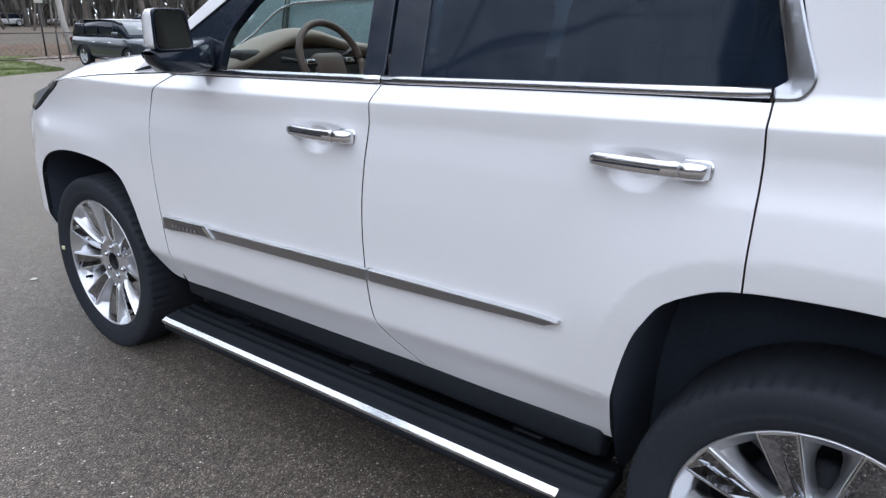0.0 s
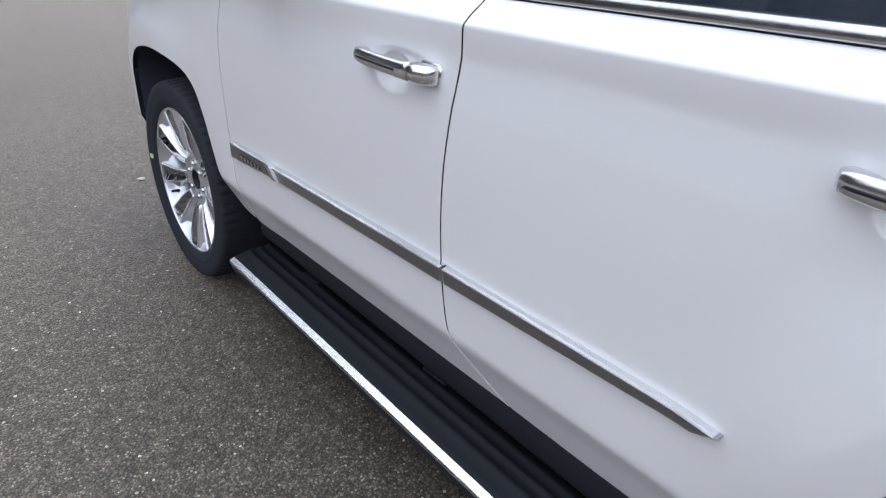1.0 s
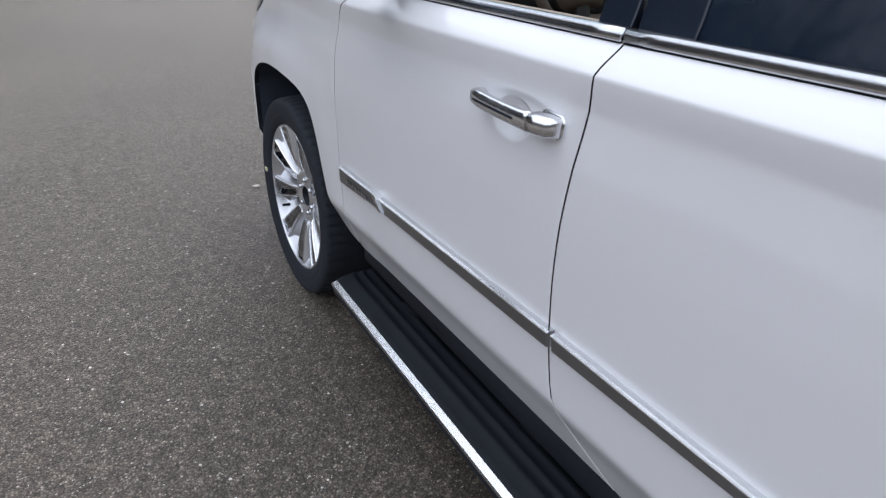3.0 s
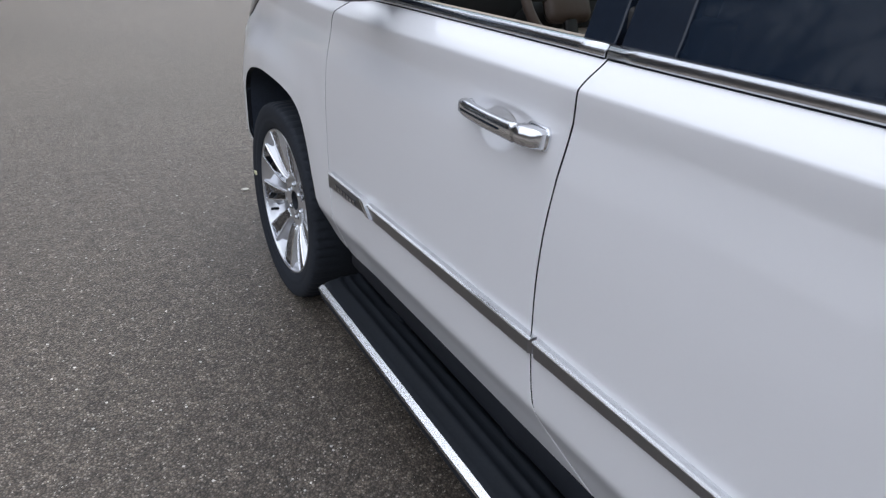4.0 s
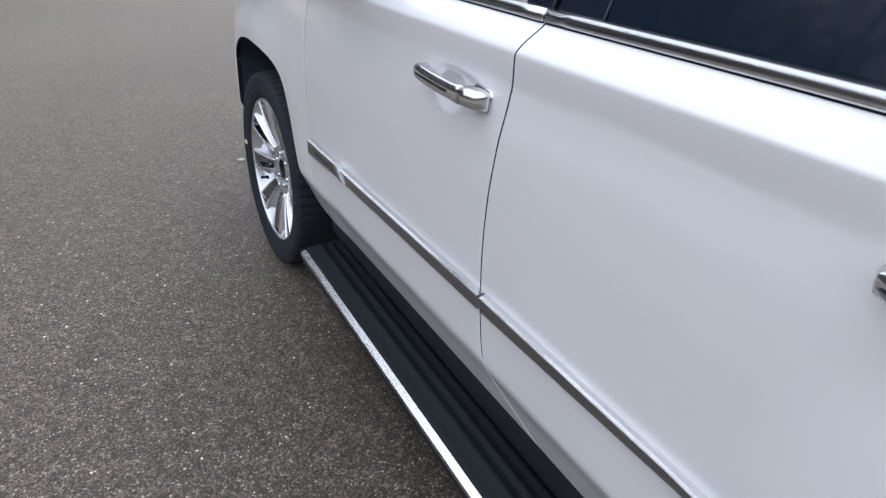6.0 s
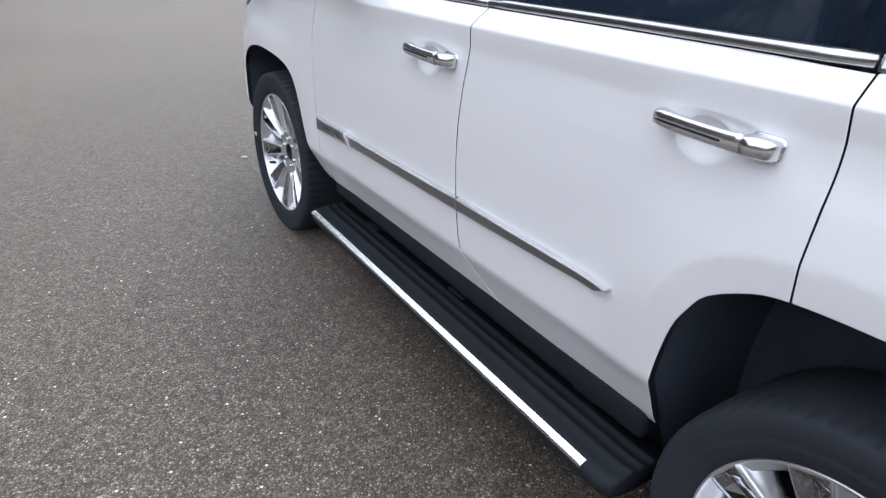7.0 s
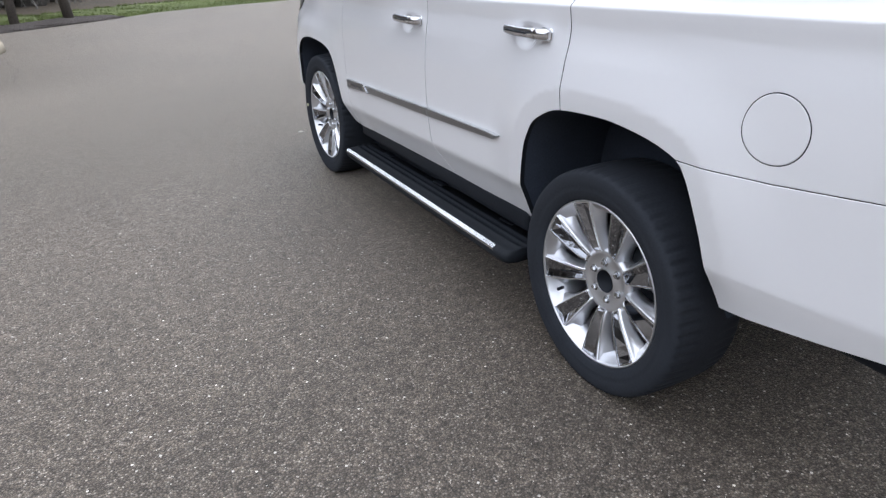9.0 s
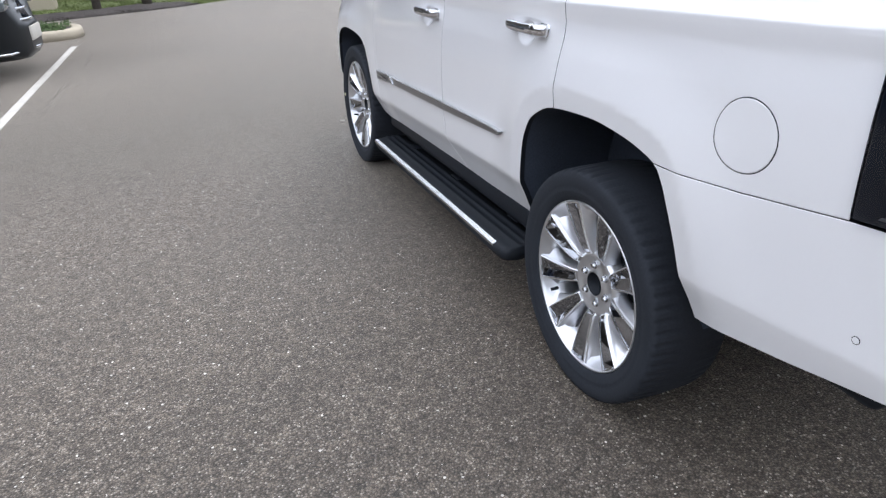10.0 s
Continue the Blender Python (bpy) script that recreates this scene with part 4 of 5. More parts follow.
    insert = part("spoke_insert", bm, DARK_CHROME, root, "dark chrome spoke insert", smooth=False)
    bm = bmesh.new()
    for sgn in (-1, 1):
        rings = []
        for r, xf, w in rows:
            h = w / 2
            sec = [(h - 0.0056, 0.003), (h - 0.0046, -0.0018), (h - 0.0012, -0.0020), (h + 0.0010, 0.004)]
            rings.append([(xf + dx, yy * sgn, r) for yy, dx in sec])
        loft(bm, rings)
    for (r, xf, w), dr in ((rows[1], 0.004), (rows[-1], -0.004)):
        h = w / 2 - 0.002
        loft(bm, [[(xf + dx, yy, r + q) for dx, q in ((0.003, 0.0), (-0.0013, 0.0), (-0.0013, dr), (0.003, dr))] for yy in (-h, h)])
    border = part("spoke_border", bm, BORDER, root, "bright chrome spoke border", smooth=False)
    for o in (spoke, insert, border):
        o.rotation_euler = (radians(20), 0, 0)
        for i in range(1, 9):
            s2 = o.copy()
            scene.collection.objects.link(s2)
            s2.rotation_euler = (radians(20 + 40 * i), 0, 0)
    # valve stem on the barrel
    bm = bmesh.new()
    av = radians(119)
    tube(bm, [(-0.085, 0.256 * math.sin(av), 0.256 * math.cos(av)), (-0.105, 0.243 * math.sin(av), 0.243 * math.cos(av)), (-0.118, 0.240 * math.sin(av), 0.240 * math.cos(av))], [0.007, 0.006, 0.0065], 8)
    part("valve", bm, BLACK_TRIM, root, "black tyre valve")
    return root


for s in (-1, 1):
    for y in (0.0, 2.946):
        wheel(s, y)
bm = bmesh.new()
box(bm, (-1.0125, 3.284, 0.405), (-0.985, 3.307, 0.424), 0.003)
part("paint_mark", bm, surface("yellow_crayon", (0.75, 0.73, 0.50), 0.8), suv, "pale yellow mark on the tyre")


# deployed running board
def running_board(side):
    """The lowered step: a broad ribbed tread that stands out a little more towards the tail."""
    def edge(y):
        return -1.047 - 0.021 * (2.40 - y)
    sec = [(0.215, 0.004), (0.166, 0.006), (0.161, 0.0100), (0.151, 0.0102), (0.146, 0.0062), (0.128, 0.0060), (0.123, 0.0100), (0.113, 0.0102), (0.108, 0.0062), (0.090, 0.0060), (0.085, 0.0098), (0.072, 0.0100), (0.066, 0.0055),
           (0.040, 0.0040), (0.022, 0.0015), (0.004, -0.0125), (0.0, -0.031), (0.010, -0.048), (0.045, -0.055), (0.215, -0.050)]
    bm = bmesh.new()
    rings = []
    for y, s, back in ((0.462, 0.90, 0.030), (0.468, 0.97, 0.014), (0.490, 1.0, 0.003), (0.54, 1.0, 0), (0.9, 1.0, 0), (1.4, 1.0, 0), (1.9, 1.0, 0), (2.36, 1.0, 0), (2.405, 1.0, 0.004), (2.426, 0.97, 0.016), (2.434, 0.90, 0.034)):
        rings.append([((edge(y) + back + q * (1 - back / 0.215)) * -side, y, level(y, 0.332) - 0.02 * (1 - s) + dz * s) for q, dz in sec])
    loft(bm, rings)
    root = part("running_board", bm, STEP, suv, "lowered black ribbed running board")
    bm = bmesh.new()
    sec2 = [(0.0225, 0.0010), (0.0205, 0.0040), (0.0190, 0.0046), (0.0015, -0.0042), (-0.0003, -0.0066), (0.001, -0.0150), (0.008, -0.0140), (0.018, -0.004)]
    loft(bm, [[((edge(y) + q) * -side, y, level(y, 0.332) + dz) for q, dz in sec2] for y in (0.556, 0.9, 1.4, 1.9, 2.410)])
    part("edge_strip", bm, BORDER, root, "bright polished edge strip", smooth=False)
    for y in (0.75, 1.42, 2.1):
        bm = bmesh.new()
        box(bm, (min(-0.90 * -side, -0.72 * -side), y - 0.05, level(y, 0.30)), (max(-0.90 * -side, -0.72 * -side), y + 0.05, level(y, 0.345)), 0.008)
        part("bracket", bm, BLACK_TRIM, root)
    return root


running_board(-1)


# ---- driver's mirror ----
def door_mirror(side):
    s = -side

    def oval(xc, w, y, h0, h1, e, tilt=0.0):
        pts = []
        for a in np.linspace(0, 2 * math.pi, 32, endpoint=False):
            c, q = math.copysign(abs(math.cos(a)) ** e, math.cos(a)), math.copysign(abs(math.sin(a)) ** e, math.sin(a))
            lean = 0.085 * (1 + c) * (1 + q) * w  # the inner edge leans outwards at the top
            pts.append(((xc + w * c - lean) * s, y + tilt * w * c, (h0 + h1) / 2 + (h1 - h0) / 2 * q))
        return pts
    bm = bmesh.new()
    loft(bm, [oval(xc, w, y, h0, h1, 0.36) for xc, y, w, h0, h1 in ((-1.136, 1.957, 0.066, 1.396, 1.514), (-1.138, 1.967, 0.0700, 1.392, 1.518), (-1.137, 2.00, 0.070, 1.392, 1.517), (-1.126, 2.045, 0.059, 1.400, 1.505), (-1.117, 2.072, 0.040, 1.416, 1.486))])
    shell = part("door_mirror", bm, PAINT, suv, "white door mirror with a black foot")
    bm = bmesh.new()
    loft(bm, [oval(-1.1350, w + 0.0030, y, h0, h1, 0.30) for y, w, h0, h1 in ((1.975, 0.0655, 1.391, 1.5185), (1.950, 0.0655, 1.391, 1.5185), (1.947, 0.0635, 1.394, 1.516), (1.949, 0.0610, 1.397, 1.513), (1.956, 0.0605, 1.398, 1.512))])
    part("mirror_frame", bm, GLOSS_BLACK, shell)
    bm = bmesh.new()
    loft(bm, [oval(-1.1360, w + 0.0030, 1.9500 + dy, 1.3985, 1.5115, 0.30, 0.06 * s) for w, dy in ((0.0598, 0.0), (0.0602, 0.003))])
    part("mirror_glass", bm, MIRROR, shell, "mirror glass", smooth=False)
    bm = bmesh.new()
    rings = []
    for x, y0, y1, h0, h1 in ((-1.214, 1.968, 2.02, 1.374, 1.390), (-1.198, 1.957, 2.04, 1.352, 1.394), (-1.168, 1.952, 2.048, 1.325, 1.397), (-1.11, 1.950, 2.05, 1.318, 1.399), (-1.06, 1.955, 2.07, 1.317, 1.408), (-1.00, 1.985, 2.10, 1.316, 1.418), (-0.955, 2.02, 2.13, 1.316, 1.424), (-0.925, 2.04, 2.15, 1.318, 1.425)):
        rings.append([(x * s, y, z) for y, z in ((y0, h0 + 0.016), (y0 + 0.008, h0 + 0.005), (y0 + 0.025, h0), (y1 - 0.02, h0), (y1, h0 + 0.012), (y1, h1 - 0.01), (y1 - 0.02, h1), (y0 + 0.025, h1), (y0 + 0.008, h1 - 0.004), (y0, h1 - 0.012))])
    loft(bm, rings)
    part("mirror_foot", bm, GLOSS_BLACK, shell, "black mirror foot")
    panel("sail_cover", [(2.34, 1.318), (2.034, belt(2.034) + 0.006), (2.034, 1.41), (2.13, 1.43)], GLOSS_BLACK, suv, 0.04, lift=-0.002, thick=0.02, side=side)


MIRROR = surface("mirror_silver", (0.17, 0.20, 0.23), 0.02, 1.0, vary=0.005)
door_mirror(-1)
door_mirror(1)


# ---- cabin of the SUV ----
cabin_floor = bmesh.new()
box(cabin_floor, (-0.86, 0.52, 0.62), (0.86, 2.3, 0.70), 0.01)
box(cabin_floor, (-0.58, -1.05, 0.62), (0.58, 0.52, 0.70), 0.01)
part("cabin_floor", cabin_floor, DARK_CABIN, suv, "dark cabin carpet")
bm = bmesh.new()
box(bm, (-0.80, -1.10, 0.7), (0.80, -1.04, 1.30), 0.02)
box(bm, (-0.74, -1.0, 1.735), (0.74, 1.30, 1.76), 0.01)
part("headliner", bm, DARK_CABIN, suv)
# dash: tan roll over a dark fascia, with a binnacle before the driver
bm = bmesh.new()
rings = []
for x in np.linspace(-0.84, 0.84, 25):
    hump = 0.098 * math.exp(-((x + 0.37) / 0.25) ** 2) + 0.02 * math.exp(-(x / 0.14) ** 2)
    drop = 0.05 * (abs(x) / 0.84) ** 4
    t = 1.345 + hump - drop
    rings.append([(x, 2.50, 1.16), (x, 2.50, t - 0.05), (x, 2.40, t - 0.010), (x, 2.28, t + 0.012), (x, 2.20, t + 0.008), (x, 2.165, t - 0.012), (x, 2.175, t - 0.035), (x, 2.22, t - 0.05), (x, 2.24, 1.16)])
loft(bm, rings)
part("dashboard", bm, DASH, suv, "taupe leather dashboard")
bm = bmesh.new()
for x0, x1, z0, z1, y in ((-0.72, -0.12, 1.19, 1.372, 2.178), (-0.13, 0.13, 1.06, 1.325, 2.19)):
    box(bm, (x0, y, z0), (x1, 2.26, z1), 0.02)
part("instrument_panel", bm, DARK_CABIN, suv)
bm = bmesh.new()
box(bm, (-0.82, 2.10, 0.95), (0.82, 2.24, 1.20), 0.04)
part("knee_panel", bm, BROWN, suv)
for x in (-0.745, 0.745):
    bm = bmesh.new()
    revolve_x(bm, [(-0.01, 0.0), (-0.01, 0.035), (0.004, 0.045), (0.01, 0.04)], 20)
    for v in bm.verts:
        v.co = Matrix.Translation((x, 2.185, 1.255)) @ Matrix.Rotation(math.pi / 2, 4, "Z") @ v.co
    part("air_vent", bm, BLACK_TRIM, suv)
# steering wheel
sw = pose(-0.436, 1.97, 1.332, -24, 0, 0)
bm = bmesh.new()
ringr = [(0.160 * math.cos(a), 0.0, 0.157 * math.sin(a)) for a in np.linspace(0, 2 * math.pi, 49)]
tube(bm, [sw @ Vector(p) for p in ringr], 0.0145, 10)
steer = part("steering_wheel", bm, BROWN, suv, "brown leather steering wheel")
bm = bmesh.new()
box(bm, (-0.080, 0.0, -0.075), (0.080, 0.05, 0.042), 0.028, 3, sw)
part("wheel_boss", bm, BROWN, steer, "brown padded wheel boss")
for x0, x1, z0, z1 in ((-0.155, -0.06, -0.014, 0.020), (0.06, 0.155, -0.014, 0.020), (-0.022, 0.022, -0.15, -0.05)):
    bm = bmesh.new()
    box(bm, (x0, 0.01, z0), (x1, 0.03, z1), 0.008, 2, sw)
    spoke = part("wheel_spoke", bm, DARK_CABIN, steer)
    if abs(x0 + x1) > 0.01:
        bm = bmesh.new()
        box(bm, ((x0 + x1) / 2 - 0.022, 0.003, z0 + 0.008), ((x0 + x1) / 2 + 0.022, 0.012, z1 - 0.008), 0.003, 2, sw)
        part("switch_trim", bm, CHROME, spoke, "small chrome switch trim")
bm = bmesh.new()
tube(bm, [sw @ Vector((0, 0.03, 0)), sw @ Vector((0, 0.30, -0.04))], 0.05, 12)
part("steering_column", bm, DARK_CABIN, steer)
bm = bmesh.new()
tube(bm, [sw @ Vector((-0.03, 0.06, 0.0)), sw @ Vector((-0.16, 0.055, 0.03)), sw @ Vector((-0.20, 0.055, 0.035))], [0.008, 0.008, 0.011], 8)
tube(bm, [sw @ Vector((0.03, 0.06, 0.0)), sw @ Vector((0.16, 0.055, 0.05)), sw @ Vector((0.20, 0.055, 0.07))], [0.008, 0.008, 0.011], 8)
part("stalk", bm, DARK_CABIN, steer)


def car_seat(x, y, width=0.52):
    bm = bmesh.new()
    box(bm, (x - width / 2, y, 0.86), (x + width / 2, y + 0.52, 1.02), 0.06, 3)
    cushion = part("seat", bm, TAN, suv, "tan leather car seat")
    bm = bmesh.new()
    lean = pose(x, y + 0.03, 0.98, 12, 0, 0)
    box(bm, (-width / 2, -0.08, 0.0), (width / 2, 0.07, 0.62), 0.055, 3, lean)
    part("backrest", bm, TAN, cushion)
    bm = bmesh.new()
    box(bm, (-0.13, -0.07, 0.66), (0.13, 0.03, 0.84), 0.04, 3, lean)
    part("headrest", bm, TAN, cushion)
    bm = bmesh.new()
    for dx in (-0.06, 0.06):
        tube(bm, [lean @ Vector((dx, -0.02, 0.60)), lean @ Vector((dx, -0.02, 0.70))], 0.007, 8)
    part("headrest_post", bm, CHROME, cushion)
    return cushion


for x in (-0.42, 0.42):
    car_seat(x, 1.28)
    car_seat(x * 0.83, 0.28)
bm = bmesh.new()
box(bm, (-0.15, 1.25, 0.75), (0.15, 2.15, 1.06), 0.04, 3)
console = part("centre_console", bm, BROWN, suv)
bm = bmesh.new()
tube(bm, [(-0.12, 1.50, 1.05), (-0.12, 1.52, 1.16), (-0.06, 1.53, 1.185), (0.06, 1.53, 1.185), (0.12, 1.52, 1.16), (0.12, 1.50, 1.05)], 0.008, 8)
part("console_trim", bm, CHROME, console)
# inner door cards with tan caps
for side in (-1, 1):
    s = -side
    for y0, y1, nm in ((1.31, 2.13, "front_door_card"), (0.27, 1.09, "rear_door_card")):
        bm = bmesh.new()
        rings = []
        low = 0.5 if "front" in nm else 0.22
        for y in np.linspace(y1, y0, 9):
            t = belt(y)
            rings.append([(x * s, y, z) for x, z in ((-0.925, t - 0.004), (-0.885, t + 0.010), (-0.850, t + 0.004), (-0.835, t - 0.03), (-0.85, t - 0.15), (-0.83, t - low), (-0.90, t - low - 0.08), (-0.925, t - 0.2))])
        loft(bm, rings)
        part(nm, bm, BROWN if "front" in nm else DARK_CABIN, suv, "brown leather door card")
        bm = bmesh.new()
        rings = []
        for y in np.linspace(y1 - 0.01, y0 + 0.01, 9):
            t = belt(y)
            rings.append([(x * s, y, z) for x, z in ((-0.922, t + 0.0005), (-0.90, t + 0.0095), (-0.884, t + 0.0150), (-0.852, t + 0.009), (-0.838, t - 0.018), (-0.86, t - 0.012))])
        loft(bm, rings)
        part("door_cap", bm, TAN if "front" in nm else DARK_CABIN, suv, "tan leather door cap")
    bm = bmesh.new()
    box(bm, (min(-0.90 * s, -0.83 * s), 1.10, 0.7), (max(-0.90 * s, -0.83 * s), 1.29, 1.40), 0.01)
    part("pillar_lining", bm, DARK_CABIN, suv)


# ---- ground and surroundings ----
SOIL = surface("leaf_litter_and_grass", (0.085, 0.066, 0.046), 0.95, vary=0.45, grain=14, big=0.35, bump=0.03)
GRASS = surface("short_grass", (0.115, 0.145, 0.045), 0.95, vary=0.4, grain=45, big=0.8, bump=0.02)
MULCH = surface("dark_mulch", (0.055, 0.045, 0.04), 0.95, vary=0.5, grain=40, big=2, bump=0.03)
CONCRETE = surface("pale_concrete", (0.46, 0.40, 0.31), 0.85, vary=0.12, grain=70, big=1.5, bump=0.002)
LINE = surface("worn_white_road_paint", (0.54, 0.51, 0.46), 0.75, vary=0.2, grain=140, big=5)
BARK = surface("grey_brown_bark", (0.115, 0.098, 0.082), 0.95, vary=0.35, grain=25, big=2, bump=0.01, per_object=0.3)
PALE_BARK = surface("pale_bark", (0.42, 0.40, 0.37), 0.9, vary=0.3, grain=20, big=2, bump=0.006)
GALV = surface("dark_iron", (0.045, 0.042, 0.042), 0.6, vary=0.2)
HEDGE = surface("low_evergreen_leaves", (0.06, 0.10, 0.03), 0.8, vary=0.4, grain=30, big=3)

lot_edge = smooth_line([(60, 40), (20, 30), (9.2, 27), (7.6, 23.5), (7.0, 20.3), (5.6, 19.5), (3.6, 18.4), (1.4, 17.9), (-0.6, 17.2), (-1.7, 16.2), (-3.6, 14.95), (-6.5, 13.7), (-14, 11.5), (-60, 6)], 5)
lot = [(-8.6, -60), (60, -60)] + [p for p in lot_edge if p[0] > -8.6]
flat_sheet("parking_lot", lot, 0.0, ASPHALT, "worn grey asphalt of a parking lot", 0.3)
flat_sheet("ground", [(-700, -700), (700, -700), (700, 700), (-700, 700)], -0.02, SOIL, "patchy grass and fallen leaves")


def verge(line, inner, outer, z, nm, mat, label):
    """A strip of ground beyond the lot's edge, bumpy along its far side."""
    bm = bmesh.new()
    rows = []
    pts = [Vector((x, y, 0)) for x, y in line]
    for i, p in enumerate(pts):
        d = (pts[min(i + 1, len(pts) - 1)] - pts[max(i - 1, 0)]).normalized()
        n = Vector((d.y, -d.x, 0))
        row = []
        for k in range(9):
            f = k / 8
            off = inner + (outer - inner) * f
            q = p + n * off
            row.append((q.x, q.y, z + (0.05 * noise.noise(Vector((q.x * 1.3, q.y * 1.3, 2))) + 0.04) * min(1, f * 4) * min(1, (1 - f) * 4 + 0.2)))
        rows.append(row)
    loft(bm, rows, closed=False)
    return tagged(part(nm, bm, mat, None), label, "ground", kind="structure")


edge_n = [p for p in lot_edge if -1.4 < p[0] < 9.3]
verge(edge_n, 0.0, 3.0, -0.012, "grass_verge", GRASS, "short green grass beside the asphalt")
edge_w = [p for p in lot_edge if -9 < p[0] <= -1.2]
verge(edge_w, 0.0, 1.5, 0.004, "mulch_bed", MULCH, "dark mulch bed beside the asphalt")
verge(edge_w, 1.45, 5.5, -0.008, "grass_bank", GRASS, "short grass behind the mulch bed")


# loose tufts and litter at the edges: one uncountable scatter
def scatter(nm, n, place, shape, mat, label, seed):
    rng = random.Random(seed)
    vs, fs = [], []
    for _ in range(n):
        x, y, z = place(rng)
        for tri in shape(rng):
            b = len(vs)
            vs += [(x + a, y + b2, z + c) for a, b2, c in tri]
            fs.append(tuple(range(b, b + len(tri))))
    me = bpy.data.meshes.new(nm)
    me.from_pydata(vs, [], fs)
    me.materials.append(mat)
    return tagged(link_mesh(nm, me), label, nm.replace("_", " "), kind="stuff")


def blade(rng):
    out = []
    for _ in range(3):
        a, h, w = rng.uniform(0, 6.28), rng.uniform(0.03, 0.09), 0.006
        dx, dy = math.cos(a), math.sin(a)
        ox, oy = rng.uniform(-0.03, 0.03), rng.uniform(-0.03, 0.03)
        out.append([(ox - dy * w, oy + dx * w, 0), (ox + dy * w, oy - dx * w, 0), (ox + dx * h * 0.5, oy + dy * h * 0.5, h)])
    return out


def along(line, off0, off1):
    def place(rng):
        i = rng.randrange(len(line) - 1)
        t = rng.random()
        p = Vector((*line[i], 0)).lerp(Vector((*line[i + 1], 0)), t)
        d = (Vector((*line[i + 1], 0)) - Vector((*line[i], 0))).normalized()
        q = p + Vector((d.y, -d.x, 0)) * rng.uniform(off0, off1)
        return q.x, q.y, 0.0
    return place


scatter("grass", 9000, along(edge_n, 0.02, 3.0), blade, GRASS, "tufts of short green grass", 3)
scatter("grass", 5000, along(edge_w, 1.5, 5.0), blade, GRASS, "tufts of short green grass", 4)


def chip(rng):
    a, l, w, h = rng.uniform(0, 6.28), rng.uniform(0.02, 0.06), rng.uniform(0.008, 0.02), rng.uniform(0.004, 0.03)
    dx, dy = math.cos(a), math.sin(a)
    return [[(-dx * l - dy * w, -dy * l + dx * w, h), (dx * l - dy * w, dy * l + dx * w, h * 0.4), (dx * l + dy * w, dy * l - dx * w, h), (-dx * l + dy * w, -dy * l - dx * w, h * 0.3)]]


scatter("mulch_chips", 6000, along(edge_w, 0.02, 1.5), chip, MULCH, "dark bark mulch", 5)
LEAF = surface("dead_leaves", (0.20, 0.12, 0.075), 0.9, vary=0.4, grain=8, big=0.6)


def woods_floor(rng):
    return rng.uniform(4, 16), rng.uniform(23.5, 38), -0.01


scatter("fallen_leaves", 9000, woods_floor, chip, LEAF, "brown fallen leaves", 6)

# pebbles that stand out of the worn binder
PEBBLE = surface("pale_pebbles", (0.66, 0.63, 0.57), 0.7, vary=0.25, grain=3, big=30)


def pebble(rng):
    r, h = rng.uniform(0.0015, 0.0038) * (1.5 if rng.random() < 0.05 else 1), rng.uniform(0.001, 0.0025)
    e, a0 = rng.uniform(0.6, 1.0), rng.uniform(0, 6.28)
    ring = [(r * math.cos(a0 + k * 1.2566), r * e * math.sin(a0 + k * 1.2566 + 0.4), -0.0005) for k in range(5)]
    top = (0.0, 0.0, h)
    return [[ring[k], ring[(k + 1) % 5], top] for k in range(5)]


def lot_place(rng):
    while True:
        x, y = rng.uniform(-6.5, 0.6), rng.uniform(-2.2, 9.0)
        if rng.random() < 1.2 / (1 + 0.07 * ((x + 2) ** 2 + (y - 0.7) ** 2)):
            return x, y, 0.0


scatter("pebbles", 9500, lot_place, pebble, PEBBLE, "pale pebbles in the asphalt", 7)
stone = bmesh.new()
bmesh.ops.create_icosphere(stone, subdivisions=2, radius=0.016)
for v in stone.verts:
    v.co = Vector((v.co.x * 1.5, v.co.y, v.co.z * 0.5)) * (1 + 0.25 * noise.noise(v.co * 60))
    v.co += Vector((-0.862, 4.113, 0.005))
tagged(part("stone", stone, PEBBLE, None), "small pale loose stone on the asphalt", "stone")

# painted bay line, kerbed island, cracks
bm = bmesh.new()
box(bm, (-0.043, 0, 0.0), (0.043, 6.9, 0.005), 0.0, 1, Matrix.Translation((-3.80, 3.55, 0)) @ Matrix.Rotation(radians(-2.2), 4, "Z"))
tagged(part("bay_line", bm, LINE, None, smooth=False), "worn white painted parking line", "marking", kind="structure")


CRACK = surface("crack_fill", (0.085, 0.074, 0.062), 0.9, vary=0.3, grain=60)


def crack(nm, start, heading, length, seed):
    rng = random.Random(seed)
    bm = bmesh.new()
    p, h = Vector((*start, 0.003)), heading
    left, right = [], []
    for i in range(int(length / 0.07)):
        h += rng.uniform(-0.45, 0.45)
        h = heading + (h - heading) * 0.55
        p = p + Vector((math.cos(h), math.sin(h), 0)) * 0.07
        w = rng.uniform(0.001, 0.005)
        n = Vector((-math.sin(h), math.cos(h), 0)) * w
        left.append(p + n), right.append(p - n)
    a = [bm.verts.new(q) for q in left]
    b = [bm.verts.new(q) for q in right]
    for i in range(len(a) - 1):
        bm.faces.new((a[i], a[i + 1], b[i + 1], b[i]))
    return tagged(part(nm, bm, CRACK, None, smooth=False), "dark narrow crack in the asphalt", "crack", kind="structure")


crack("asphalt_crack", (-3.20, 8.3), 1.64, 2.3, 11)
crack("asphalt_crack", (-3.40, 6.3), 1.42, 0.9, 5)


